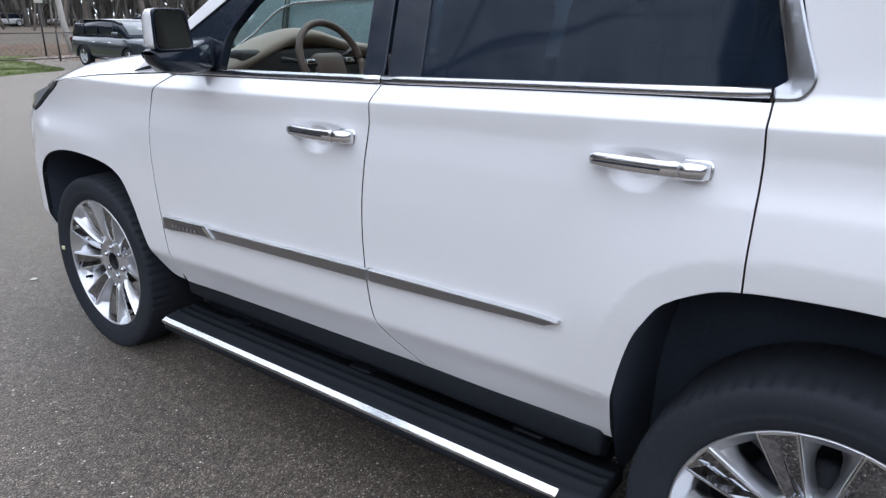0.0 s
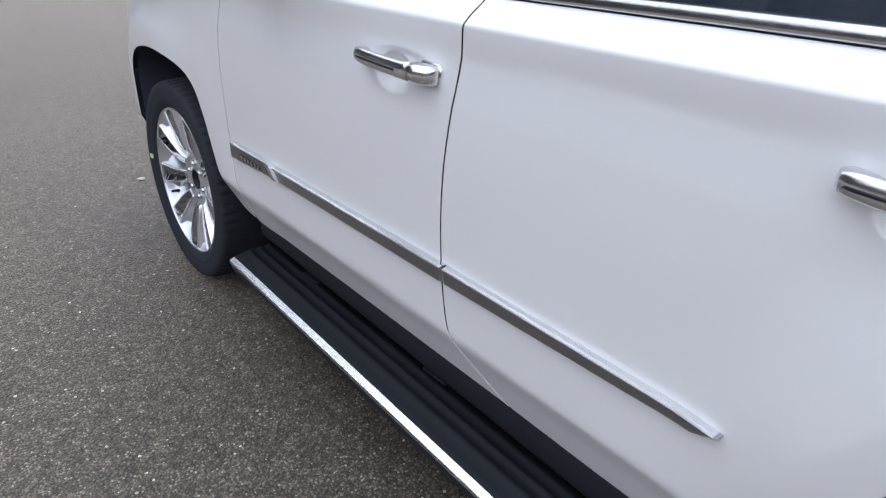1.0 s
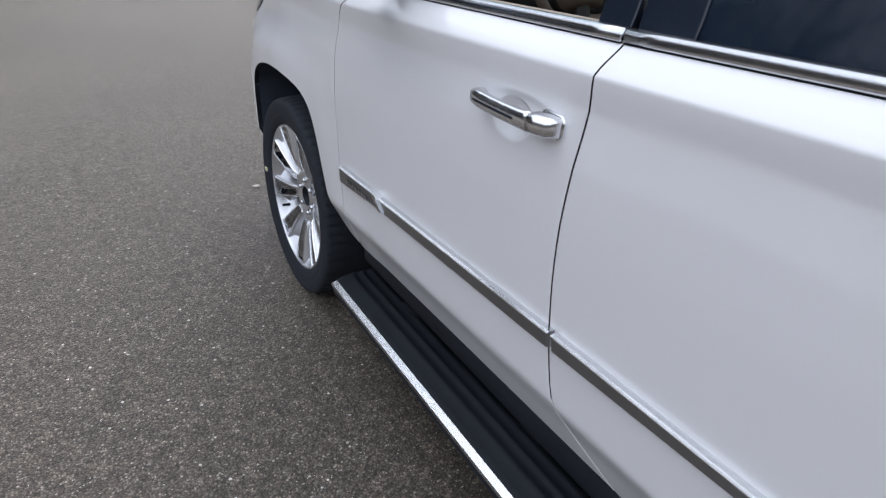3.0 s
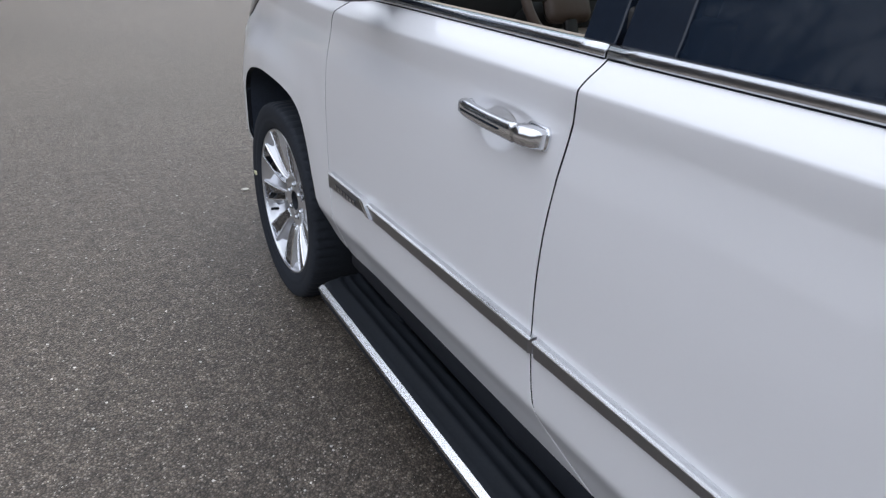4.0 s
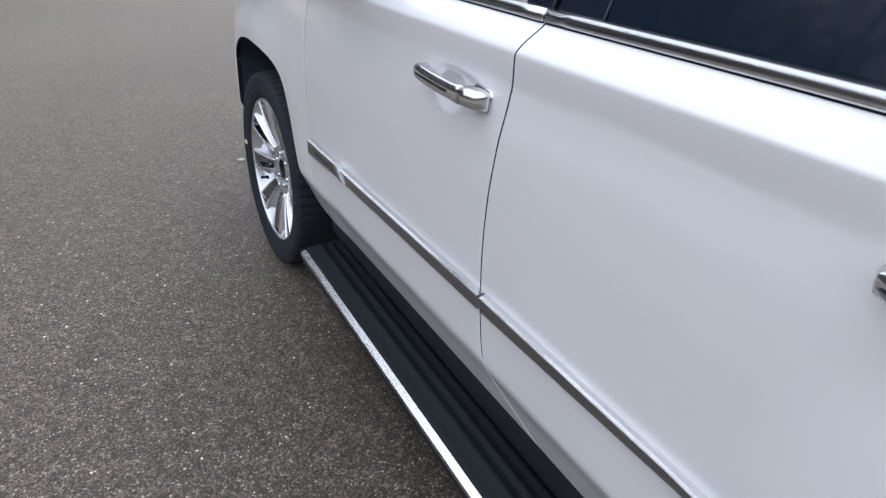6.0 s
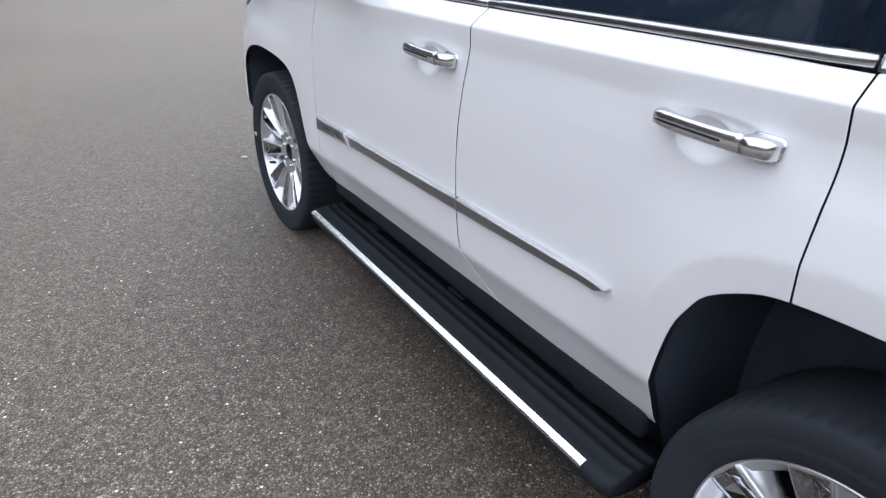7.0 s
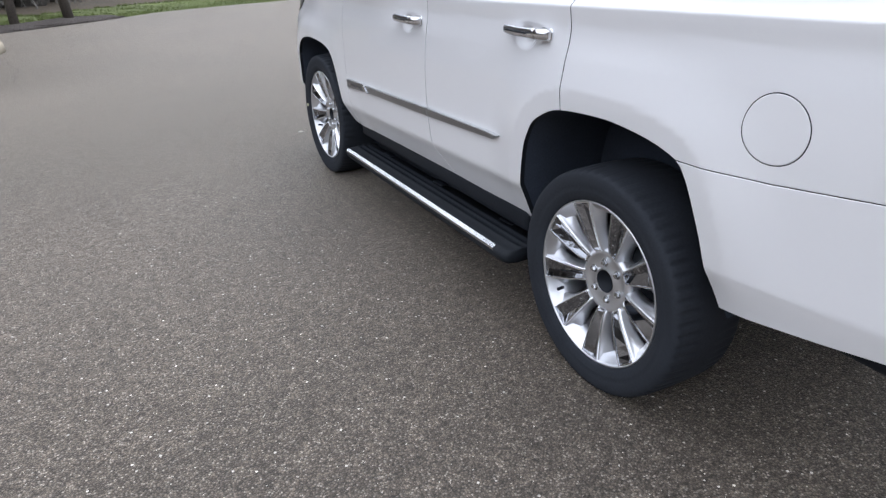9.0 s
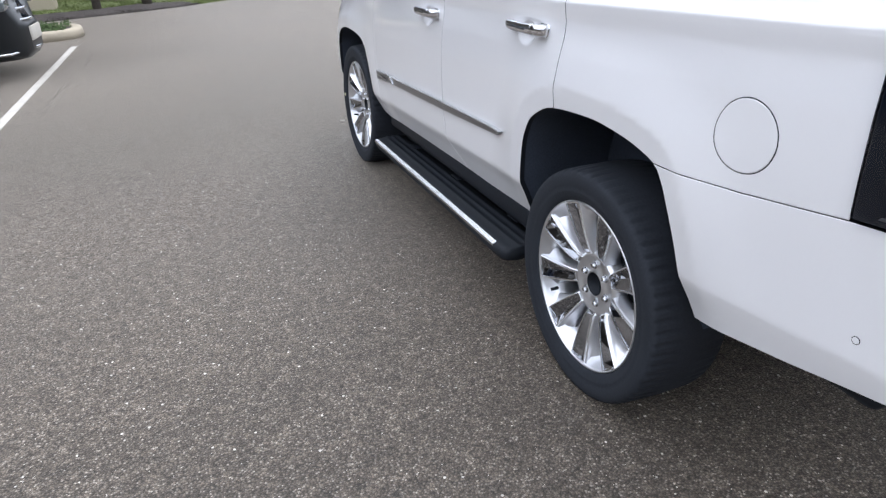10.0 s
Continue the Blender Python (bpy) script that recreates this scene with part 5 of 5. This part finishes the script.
def island():
    root = new("kerb_island")
    tagged(root, "pale concrete kerbed planting island", "kerb", kind="structure")
    outline = smooth_line([(-8.4, 11.0), (-5.2, 11.05), (-4.2, 11.15), (-3.68, 11.35), (-3.50, 11.75), (-3.56, 12.25), (-3.95, 12.6), (-5.0, 12.75), (-8.4, 12.9)], 6)
    bm = bmesh.new()
    rows = []
    for i, (x, y) in enumerate(outline):
        a, b = outline[max(0, i - 1)], outline[min(len(outline) - 1, i + 1)]
        d = Vector((b[0] - a[0], b[1] - a[1], 0)).normalized()
        n = Vector((-d.y, d.x, 0))
        p = Vector((x, y, 0))
        rows.append([p + n * o + Vector((0, 0, z)) for o, z in ((0.0, 0.0), (0.012, 0.12), (0.03, 0.15), (0.15, 0.155), (0.17, 0.14), (0.17, 0.0))])
    loft(bm, rows)
    part("kerb", bm, CONCRETE, root)
    bm = bmesh.new()
    ring_in = []
    for i, (x, y) in enumerate(outline):
        a, b = outline[max(0, i - 1)], outline[min(len(outline) - 1, i + 1)]
        d = Vector((b[0] - a[0], b[1] - a[1], 0)).normalized()
        ring_in.append((x - d.y * 0.16, y + d.x * 0.16, 0.125))
    bm.faces.new([bm.verts.new(p) for p in ring_in])
    part("planting_soil", bm, MULCH, root, smooth=False)
    return root


island()


def leaf_clump(rng):
    out = []
    for _ in range(10):
        a, e = rng.uniform(0, 6.28), rng.uniform(0.1, 1.3)
        r = rng.uniform(0.03, 0.12)
        c = Vector((math.cos(a) * math.cos(e) * r, math.sin(a) * math.cos(e) * r, math.sin(e) * r * 0.9))
        u = Vector((rng.uniform(-1, 1), rng.uniform(-1, 1), rng.uniform(-0.3, 1))).normalized() * 0.02
        w = u.orthogonal().normalized() * 0.012
        out.append([c - u, c + w, c + u, c - w])
    return out


scatter("ground_cover", 700, lambda rng: (rng.uniform(-8, -3.75), rng.uniform(11.35, 12.4), 0.13), leaf_clump, HEDGE, "low green ground-cover plants", 8)


# ---- trees ----
def tree(nm, seed, height, trunk_r, mat, label, depth=4):
    """A bare tree: tapered trunk, forking limbs and many thin twigs."""
    rng = random.Random(seed)
    root = tagged(new(nm), label, "tree", "bare trees round the lot")
    trunk, crown = bmesh.new(), bmesh.new()
    twigs = []

    def limb(bm, p, d, length, r, level_):
        pts, rad = [p], [r]
        steps = 4
        for i in range(steps):
            d = (d + Vector((rng.uniform(-1, 1), rng.uniform(-1, 1), rng.uniform(-0.3, 0.6))) * 0.16).normalized()
            p = p + d * (length / steps)
            pts.append(p), rad.append(r * (1 - 0.55 * (i + 1) / steps))
        tube(bm, pts, rad, 8 if level_ == 0 else 5 if level_ < 3 else 3)
        if level_ >= depth:
            return
        for _ in range(rng.randint(3, 4) if level_ < 3 else 3):
            k = rng.randint(1 if level_ else 2, steps)
            side_d = Vector((rng.uniform(-1, 1), rng.uniform(-1, 1), rng.uniform(0.0, 0.8))).normalized()
            limb(crown, pts[k], (d * 0.7 + side_d * 0.8).normalized(), length * rng.uniform(0.5, 0.72), max(0.006, rad[k] * 0.6), level_ + 1)
    limb(trunk, Vector((0, 0, -0.1)), Vector((rng.uniform(-0.06, 0.06), rng.uniform(-0.06, 0.06), 1)).normalized(), height * 0.5, trunk_r, 0)
    part("trunk", trunk, mat, root)
    part("crown", crown, mat, root)
    return root


models = [tree("tree", 21, 12, 0.105, BARK, "leafless tree with grey-brown bark"), tree("tree", 22, 14, 0.115, BARK, "leafless tree with grey-brown bark"),
          tree("tree", 23, 10, 0.13, BARK, "leafless tree with grey-brown bark"), tree("tree", 24, 11, 0.14, PALE_BARK, "leafless tree with pale bark")]
models[0].matrix_basis = pose(-3.55, 16.6, 0, 0, 0, 30)
models[1].matrix_basis = pose(-2.45, 16.9, 0, 0, 0, 100)
models[2].matrix_basis = pose(0.9, 21.0, 0, 0, 0, 10)
models[3].matrix_basis = pose(11.2, 28.5, 0, 0, 0, 0)
rng = random.Random(5)
spots = [(-5.3, 17.8), (-7.8, 16.5), (12.6, 30), (13.8, 27.5), (15.6, 29.5), (9.7, 33), (17, 26), (6.2, 36), (3.2, 33), (19.5, 31)]
for i in range(34):
    spots.append((rng.uniform(-14, 62), rng.uniform(38, 92)))
# unseen trees added to the west to darken the low sky
for i in range(26):
    spots.append((rng.uniform(-40, -27), rng.uniform(-22, 34)))
for i in range(16):
    spots.append((-21 + i * 0.95 + rng.uniform(-0.8, 0.8), 14 + i * 0.75 + rng.uniform(-0.8, 2.5)))
for i, (x, y) in enumerate(spots):
    src = models[rng.randrange(3)] if rng.random() < 0.85 else models[3]
    copy_thing(src, pose(x, y, 0, 0, 0, rng.uniform(0, 360)) @ Matrix.Scale(rng.uniform(0.75, 1.25), 4))
# a close row of tall, thickly branched trees north-west of the lot
dense = tree("tree", 31, 15, 0.22, BARK, "tall thickly branched leafless tree", 5)
dense.matrix_basis = pose(-17.5, 13.0, 0, 0, 0, 0) @ Matrix.Scale(1.2, 4)
for i in range(9):
    copy_thing(dense, pose(-16.5 + i * 1.35 - rng.uniform(0, 0.8), 14.2 + i * 0.95 + 2.6 * (i % 2), 0, 0, 0, rng.uniform(0, 360)) @ Matrix.Scale(rng.uniform(1.0, 1.35), 4))

# far woods: a ragged grey-brown belt at the horizon
WOODS = surface("far_bare_woods", (0.115, 0.105, 0.095), 1.0, vary=0.45, grain=0.5, big=0.06)


def far_belt(rng):
    a = rng.uniform(0, 2 * math.pi)
    r = rng.uniform(95, 140)
    return r * math.cos(a), r * math.sin(a), 0.0


def far_tree(rng):
    h, w = rng.uniform(8, 17), rng.uniform(1.5, 3.2)
    out = []
    for _ in range(9):
        x, y, z = rng.uniform(-w, w), rng.uniform(-w, w), rng.uniform(0.1, 0.9) * h
        s = rng.uniform(0.5, 1.3)
        u = Vector((rng.uniform(-1, 1), rng.uniform(-1, 1), rng.uniform(0.5, 2))).normalized() * s * 2
        q = u.orthogonal().normalized() * s * 0.5
        c = Vector((x, y, z))
        out.append([c - u, c + q, c + u, c - q])
    out.append([(-0.2, 0, 0), (0.2, 0, 0), (0.08, 0, h), (-0.08, 0, h)])
    out.append([(0, -0.2, 0), (0, 0.2, 0), (0, 0.08, h), (0, -0.08, h)])
    return out


def woods_belt(a0, a1, r0, r1):
    def place(rng):
        a, r = math.radians(rng.uniform(a0, a1)), rng.uniform(r0, r1)
        return -1.0 - r * math.cos(a), 1.5 + r * math.sin(a), -0.02
    return place


def thicket(rng):
    """A leafless clump: a slim stem and many thin upright twigs."""
    h = rng.uniform(8, 15)
    out = [[(-0.10, 0, 0), (0.10, 0, 0), (0.03, 0, h), (-0.03, 0, h)], [(0, -0.10, 0), (0, 0.10, 0), (0, 0.03, h), (0, -0.03, h)]]
    for _ in range(34):
        z = h * rng.random() ** 1.5 * 0.9
        c = Vector((rng.uniform(-1.3, 1.3), rng.uniform(-1.3, 1.3), z + 0.5))
        u = Vector((rng.uniform(-1, 1), rng.uniform(-1, 1), rng.uniform(0.2, 1.8))).normalized() * rng.uniform(0.4, 1.1)
        q = u.orthogonal().normalized() * rng.uniform(0.015, 0.045)
        out.append([c - u - q, c - u + q, c + u])
    return out


scatter("woods", 2600, woods_belt(30, 86, 21, 34), thicket, WOODS, "thick leafless woods beside the lot", 12)
# added out of view, west and south, to block low sky light
scatter("woods", 2600, woods_belt(-125, 30, 33, 48), thicket, WOODS, "unseen leafless woods added to block the low sky", 13)
scatter("far_woods", 3600, far_belt, far_tree, WOODS, "grey-brown leafless woods in the distance", 9)


# ---- fence, sign, utility box ----
def fence():
    root = tagged(new("fence"), "low dark iron mesh fence before the woods", "fence")
    x = -1.0
    xs = []
    while x < 30:
        xs.append(x)
        x += 2.4
    y_of = lambda q: 24.0 + 0.12 * max(0, q - 9)
    for q in xs:
        bm = bmesh.new()
        tube(bm, [(q, y_of(q), -0.1), (q, y_of(q), 0.98)], 0.03, 8)
        tube(bm, [(q, y_of(q), 0.98), (q, y_of(q), 1.0)], [0.034, 0.012], 8)
        part("post", bm, GALV, root)
    for z in (0.90, 0.10):
        bm = bmesh.new()
        tube(bm, [(q, y_of(q), z) for q in xs], 0.018, 6)
        part("rail", bm, GALV, root)
    bm = bmesh.new()
    for a in range(0, 150):
        q = -1.0 + a * 0.2
        for dq in (0.8, -0.8):
            if -1 <= q + dq <= 29:
                tube(bm, [(q, y_of(q), 0.1), (q + dq, y_of(q + dq), 0.9)], 0.0025, 3)
    part("wire_mesh", bm, GALV, root)
    return root


fence()
sign = tagged(new("sign_post"), "thin metal post with a small pale sign plate", "sign")
bm = bmesh.new()
tube(bm, [(9.5, 27.0, -0.1), (9.5, 27.0, 2.3)], 0.03, 8)
part("post", bm, GALV, sign)
bm = bmesh.new()
box(bm, (9.35, 26.95, 1.85), (9.65, 26.965, 2.25), 0.004)
part("plate", bm, LINE, sign)
bm = bmesh.new()
box(bm, (-5.05, 17.0, 0.0), (-4.45, 17.6, 0.85), 0.03)
ub = tagged(new("utility_box"), "beige metal utility box on the grass", "utility box")
part("cabinet", bm, CONCRETE, ub)
bm = bmesh.new()
box(bm, (-5.08, 16.97, 0.85), (-4.42, 17.63, 0.90), 0.015)
part("lid", bm, CONCRETE, ub)


# ---- parked cars ----
def parked_car(nm, paint, label, length=4.85, width=1.9, height=1.7, cabin_mat=None, waist=0.60, grille_half=0.52, upright=False):
    """A parked SUV facing +y, its middle at the origin: body, cabin, glass, lamps, wheels."""
    root = tagged(new(nm), label, "car", "parked cars")
    L, W_, H = length / 2, width / 2, height
    wb = length * 0.30

    def ring(y, w, z0, z1, n=16, e=0.35):
        pts = []
        for k in range(n):
            a = 2 * math.pi * (k + 0.5) / n
            c, s = math.cos(a), math.sin(a)
            pts.append((w * math.copysign(abs(c) ** e, c), y, (z0 + z1) / 2 + (z1 - z0) / 2 * math.copysign(abs(s) ** e, s)))
        return pts
    zb = H * waist
    bm = bmesh.new()
    loft(bm, [ring(-L, W_ * 0.80, 0.42, zb * 0.86), ring(-L + 0.06, W_ * 0.92, 0.30, zb * 0.97), ring(-L + 0.35, W_, 0.24, zb), ring(0, W_, 0.22, zb), ring(L * 0.45, W_, 0.22, zb * 0.985), ring(L - 0.45, W_ * 0.98, 0.24, zb * 0.92), *([ring(L - 0.32, W_ * 0.88, 0.22, zb * 0.92), ring(L - 0.16, W_ * 0.70, 0.22, zb * 0.88), ring(L - 0.06, W_ * 0.48, 0.23, 0.66), ring(L, W_ * 0.30, 0.30, 0.62)] if upright else [ring(L - 0.12, W_ * 0.90, 0.26, zb * 0.84), ring(L, W_ * 0.78, 0.34, zb * 0.70)])])
    part("body", bm, paint, root)
    bm = bmesh.new()
    loft(bm, [ring(-L + 0.10, W_ * 0.84, zb - 0.08, zb + 0.06, e=0.5), ring(-L + 0.30, W_ * 0.80, zb - 0.08, H - 0.06, e=0.4), ring(-0.5, W_ * 0.80, zb - 0.08, H, e=0.4), ring(0.35, W_ * 0.79, zb - 0.08, H - 0.02, e=0.4), ring(0.75, W_ * 0.80, zb - 0.08, H - 0.16, e=0.4), ring(1.30, W_ * 0.85, zb - 0.10, zb + 0.02, e=0.5)])
    part("cabin", bm, cabin_mat or GLOSS_BLACK, root, "dark windows" if not cabin_mat else "pale green windows, reflected sky and trees in the colour")
    bm = bmesh.new()
    loft(bm, [ring(-L + 0.28, W_ * 0.76, H - 0.07, H - 0.03, e=0.6), ring(-0.5, W_ * 0.775, H - 0.04, H + 0.012, e=0.6), ring(0.35, W_ * 0.765, H - 0.06, H - 0.008, e=0.6), ring(0.70, W_ * 0.74, H - 0.15, H - 0.12, e=0.6)])
    part("roof", bm, paint, root)
    for s in (-1, 1):
        for y0 in (0.42, -0.62, -1.52):
            bm = bmesh.new()
            tube(bm, [(s * W_ * 0.845, y0, zb - 0.03), (s * W_ * 0.80, y0 - 0.04, (zb + H) / 2), (s * W_ * 0.73, y0 - 0.1, H - 0.05)], 0.03, 6)
            part("pillar", bm, cabin_mat and paint or GLOSS_BLACK, root)
    bm = bmesh.new()
    loft(bm, [[(-W_ * 0.74, 1.24, zb + 0.045), (W_ * 0.74, 1.24, zb + 0.045), (W_ * 0.74, 1.25, zb + 0.06), (-W_ * 0.74, 1.25, zb + 0.06)], [(-W_ * 0.66, 0.72, H - 0.10), (W_ * 0.66, 0.72, H - 0.10), (W_ * 0.66, 0.73, H - 0.085), (-W_ * 0.66, 0.73, H - 0.085)]])
    part("windscreen", bm, SCREEN, root, "windscreen reflecting the sky")
    for s in (-1, 1):
        for y in (-wb, wb):
            bm = bmesh.new()
            revolve_x(bm, [(s * (W_ - 0.24), 0.20), (s * (W_ - 0.24), 0.33), (s * (W_ - 0.20), 0.355), (s * (W_ - 0.03), 0.355), (s * (W_ + 0.005), 0.33), (s * W_, 0.25), (s * (W_ - 0.01), 0.24)], 28)
            for v in bm.verts:
                v.co += Vector((0, y, 0.355))
            wh = part("wheel", bm, RUBBER, root)
            bm = bmesh.new()
            revolve_x(bm, [(s * (W_ - 0.02), 0.0), (s * (W_ - 0.02), 0.06), (s * (W_ - 0.05), 0.10), (s * (W_ - 0.05), 0.20), (s * (W_ + 0.002), 0.245)], 28)
            for k in range(5):
                a = 2 * math.pi * k / 5
                m = Matrix.Rotation(a, 4, "X")
                box(bm, (min(s * (W_ - 0.05), s * W_), -0.03, 0.05), (max(s * (W_ - 0.05), s * W_), 0.03, 0.24), 0.008, 1, m)
            for v in bm.verts:
                v.co += Vector((0, y, 0.355))
            part("rim", bm, WHEEL_SILVER, wh)
            bm = bmesh.new()
            pts = [(W_ * s * 1.002, y + 0.43 * math.cos(a), 0.34 + 0.43 * math.sin(a)) for a in np.linspace(0, math.pi, 17)]
            tube(bm, pts, 0.035, 6)
            part("arch_trim", bm, BLACK_TRIM, root)
        bm = bmesh.new()
        box(bm, (min(s * W_ * 0.62, s * W_ * 0.93), L - 0.22, zb * 0.66), (max(s * W_ * 0.62, s * W_ * 0.93), L - 0.055, zb * 0.78), 0.04)
        part("headlamp", bm, SCREEN, root)
        bm = bmesh.new()
        box(bm, (min(s * W_ * 0.70, s * W_ * 0.93), -L + 0.02, zb * 0.72), (max(s * W_ * 0.70, s * W_ * 0.93), -L + 0.14, zb * 0.92), 0.03)
        part("tail_lamp", bm, RED_LENS, root)
        bm = bmesh.new()
        box(bm, (min(s * (W_ - 0.02), s * (W_ + 0.20)), 0.86, zb + 0.0), (max(s * (W_ - 0.02), s * (W_ + 0.20)), 0.98, zb + 0.15), 0.04)
        part("door_mirror", bm, paint, root)
        bm = bmesh.new()
        tube(bm, [(s * W_ * 1.003, -wb + 0.5, 0.34), (s * W_ * 1.003, wb - 0.5, 0.34)], 0.014, 6)
        part("sill_trim", bm, CHROME, root)
        for y in (0.45, -0.55):
            bm = bmesh.new()
            tube(bm, [(s * W_ * 1.006, y, zb * 0.80), (s * W_ * 1.012, y - 0.1, zb * 0.80), (s * W_ * 1.006, y - 0.2, zb * 0.80)], 0.014, 6)
            part("door_handle", bm, CHROME, root)
    g0, g1, lean, sweep = (0.64, zb * 0.96, 0.20, 0.30) if upright else (0.50, zb * 0.84, 0.0, 0.09)
    bm = bmesh.new()
    loft(bm, [[(x * W_ * grille_half, L - d - lean * f, g0 + (g1 - g0) * f) for x, d in ((-1, 0.50), (-1, sweep), (-0.5, sweep * 0.33), (0, 0.004), (0.5, sweep * 0.33), (1, sweep), (1, 0.50))] for f in (0.0, 0.5, 1.0)])
    part("grille", bm, GLOSS_BLACK, root)
    for k in range(5):
        f = 0.04 + 0.23 * k
        bm = bmesh.new()
        tube(bm, smooth_line([(x * W_ * (grille_half - 0.01), L - d - lean * f + 0.012, g0 + (g1 - g0) * f) for x, d in ((-1, sweep), (-0.5, sweep * 0.33), (0, 0.004), (0.5, sweep * 0.33), (1, sweep))], 3), 0.017, 6)
        part("grille_bar", bm, CHROME, root, "chrome grille bar")
    if upright:
        for sx in (-1, 1):
            bm = bmesh.new()
            tube(bm, [(sx * W_ * grille_half, L - sweep + 0.015 - lean * f, g0 + (g1 - g0) * f) for f in (-0.04, 0.5, 1.04)], 0.02, 6)
            part("grille_surround", bm, CHROME, root, "chrome grille surround")
    bm = bmesh.new()
    tube(bm, [(-W_ * 0.93, L - 0.22 - sweep * 0.9 * upright, 0.33), (-W_ * 0.70, L - 0.06 - sweep * 0.3 * upright, 0.33), (0, L + 0.02, 0.33), (W_ * 0.70, L - 0.06 - sweep * 0.3 * upright, 0.33), (W_ * 0.93, L - 0.22 - sweep * 0.9 * upright, 0.33)], 0.016, 6)
    part("bumper_trim", bm, CHROME, root)
    bm = bmesh.new()
    box(bm, (-0.26, L - 0.02, 0.36 + 0.06 * upright), (0.26, L + 0.02, 0.46 + 0.12 * upright), 0.006)
    part("plate", bm, LINE, root, "plain pale plate")
    return root


SCREEN = surface("glass_with_sky", (0.10, 0.12, 0.13), 0.06, 0.0, 1.0, vary=0.05, spec=0.9)
DARK_PAINT = surface("dark_grey_blue_paint", (0.055, 0.068, 0.080), 0.25, 0.3, 1.0, vary=0.03)
BLACK_PAINT = surface("black_paint", (0.006, 0.008, 0.010), 0.3, 0.0, 0.0, vary=0.03, spec=0.3)
WHITE_PAINT = surface("white_paint", (0.75, 0.75, 0.76), 0.3, 0.0, 1.0, vary=0.02)
SILVER_PAINT = surface("silver_paint", (0.45, 0.46, 0.48), 0.3, 0.6, 1.0, vary=0.03)
TEAL_PAINT = surface("dark_teal_paint", (0.03, 0.055, 0.058), 0.25, 0.3, 1.0, vary=0.03)

grey_suv = parked_car("parked_suv", DARK_PAINT, "dark blue-grey SUV parked beside the grass", 4.9, 1.92, 1.66, None, 0.66)
grey_suv.matrix_basis = pose(8.98, 20.3, 0, 0, 0, 182) @ Matrix.Scale(0.82, 4)
black_suv = parked_car("parked_suv", BLACK_PAINT, "black SUV with a chrome barred grille standing by a bay line", 5.2, 2.0, 1.90, None, 0.64, 0.66, True)
black_suv.matrix_basis = pose(-6.27, 8.35, 0, 0, 0, 267)
# reflected sky is put into the pale base colour, reflected trees into its variation
SKY_PAINTED_GLASS = surface("green_glass_painted_sky", (0.24, 0.335, 0.355), 0.05, 0.0, 1.0, vary=0.3, big=1.6)
next_car = parked_car("parked_suv", TEAL_PAINT, "dark teal SUV parked beside the white one", 5.0, 1.95, 1.92, SKY_PAINTED_GLASS)
next_car.matrix_basis = pose(2.50, 4.35, 0, 0, 0, 0)
bm = bmesh.new()
tube(bm, smooth_line([(-0.90, 1.02, 1.19), (-0.86, 0.74, 1.34), (-0.83, 0.61, 1.44), (-0.81, 0.46, 1.535), (-0.80, 0.29, 1.59), (-0.795, 0.10, 1.61), (-0.79, -0.9, 1.65)], 4), 0.012, 6)
tube(bm, smooth_line([(-0.90, 1.02, 1.19), (-0.90, 0.2, 1.18), (-0.90, -1.6, 1.19)], 4), 0.012, 6)
part("window_trim", bm, CHROME, next_car, "chrome window trim")
white_car = parked_car("parked_car", WHITE_PAINT, "white car far off beyond the trees", 4.5, 1.8, 1.5)
white_car.matrix_basis = pose(33.9, 92, 0, 0, 0, 100)
for x, y, a in ((43.6, 98, 96), (54.2, 92, 92), (65.4, 95, 85)):
    copy_thing(white_car, pose(x, y, 0, 0, 0, a))
silver_car = parked_car("parked_car", SILVER_PAINT, "silver car far off beyond the trees", 4.6, 1.8, 1.6)
silver_car.matrix_basis = pose(48.8, 87, 0, 0, 0, 95)
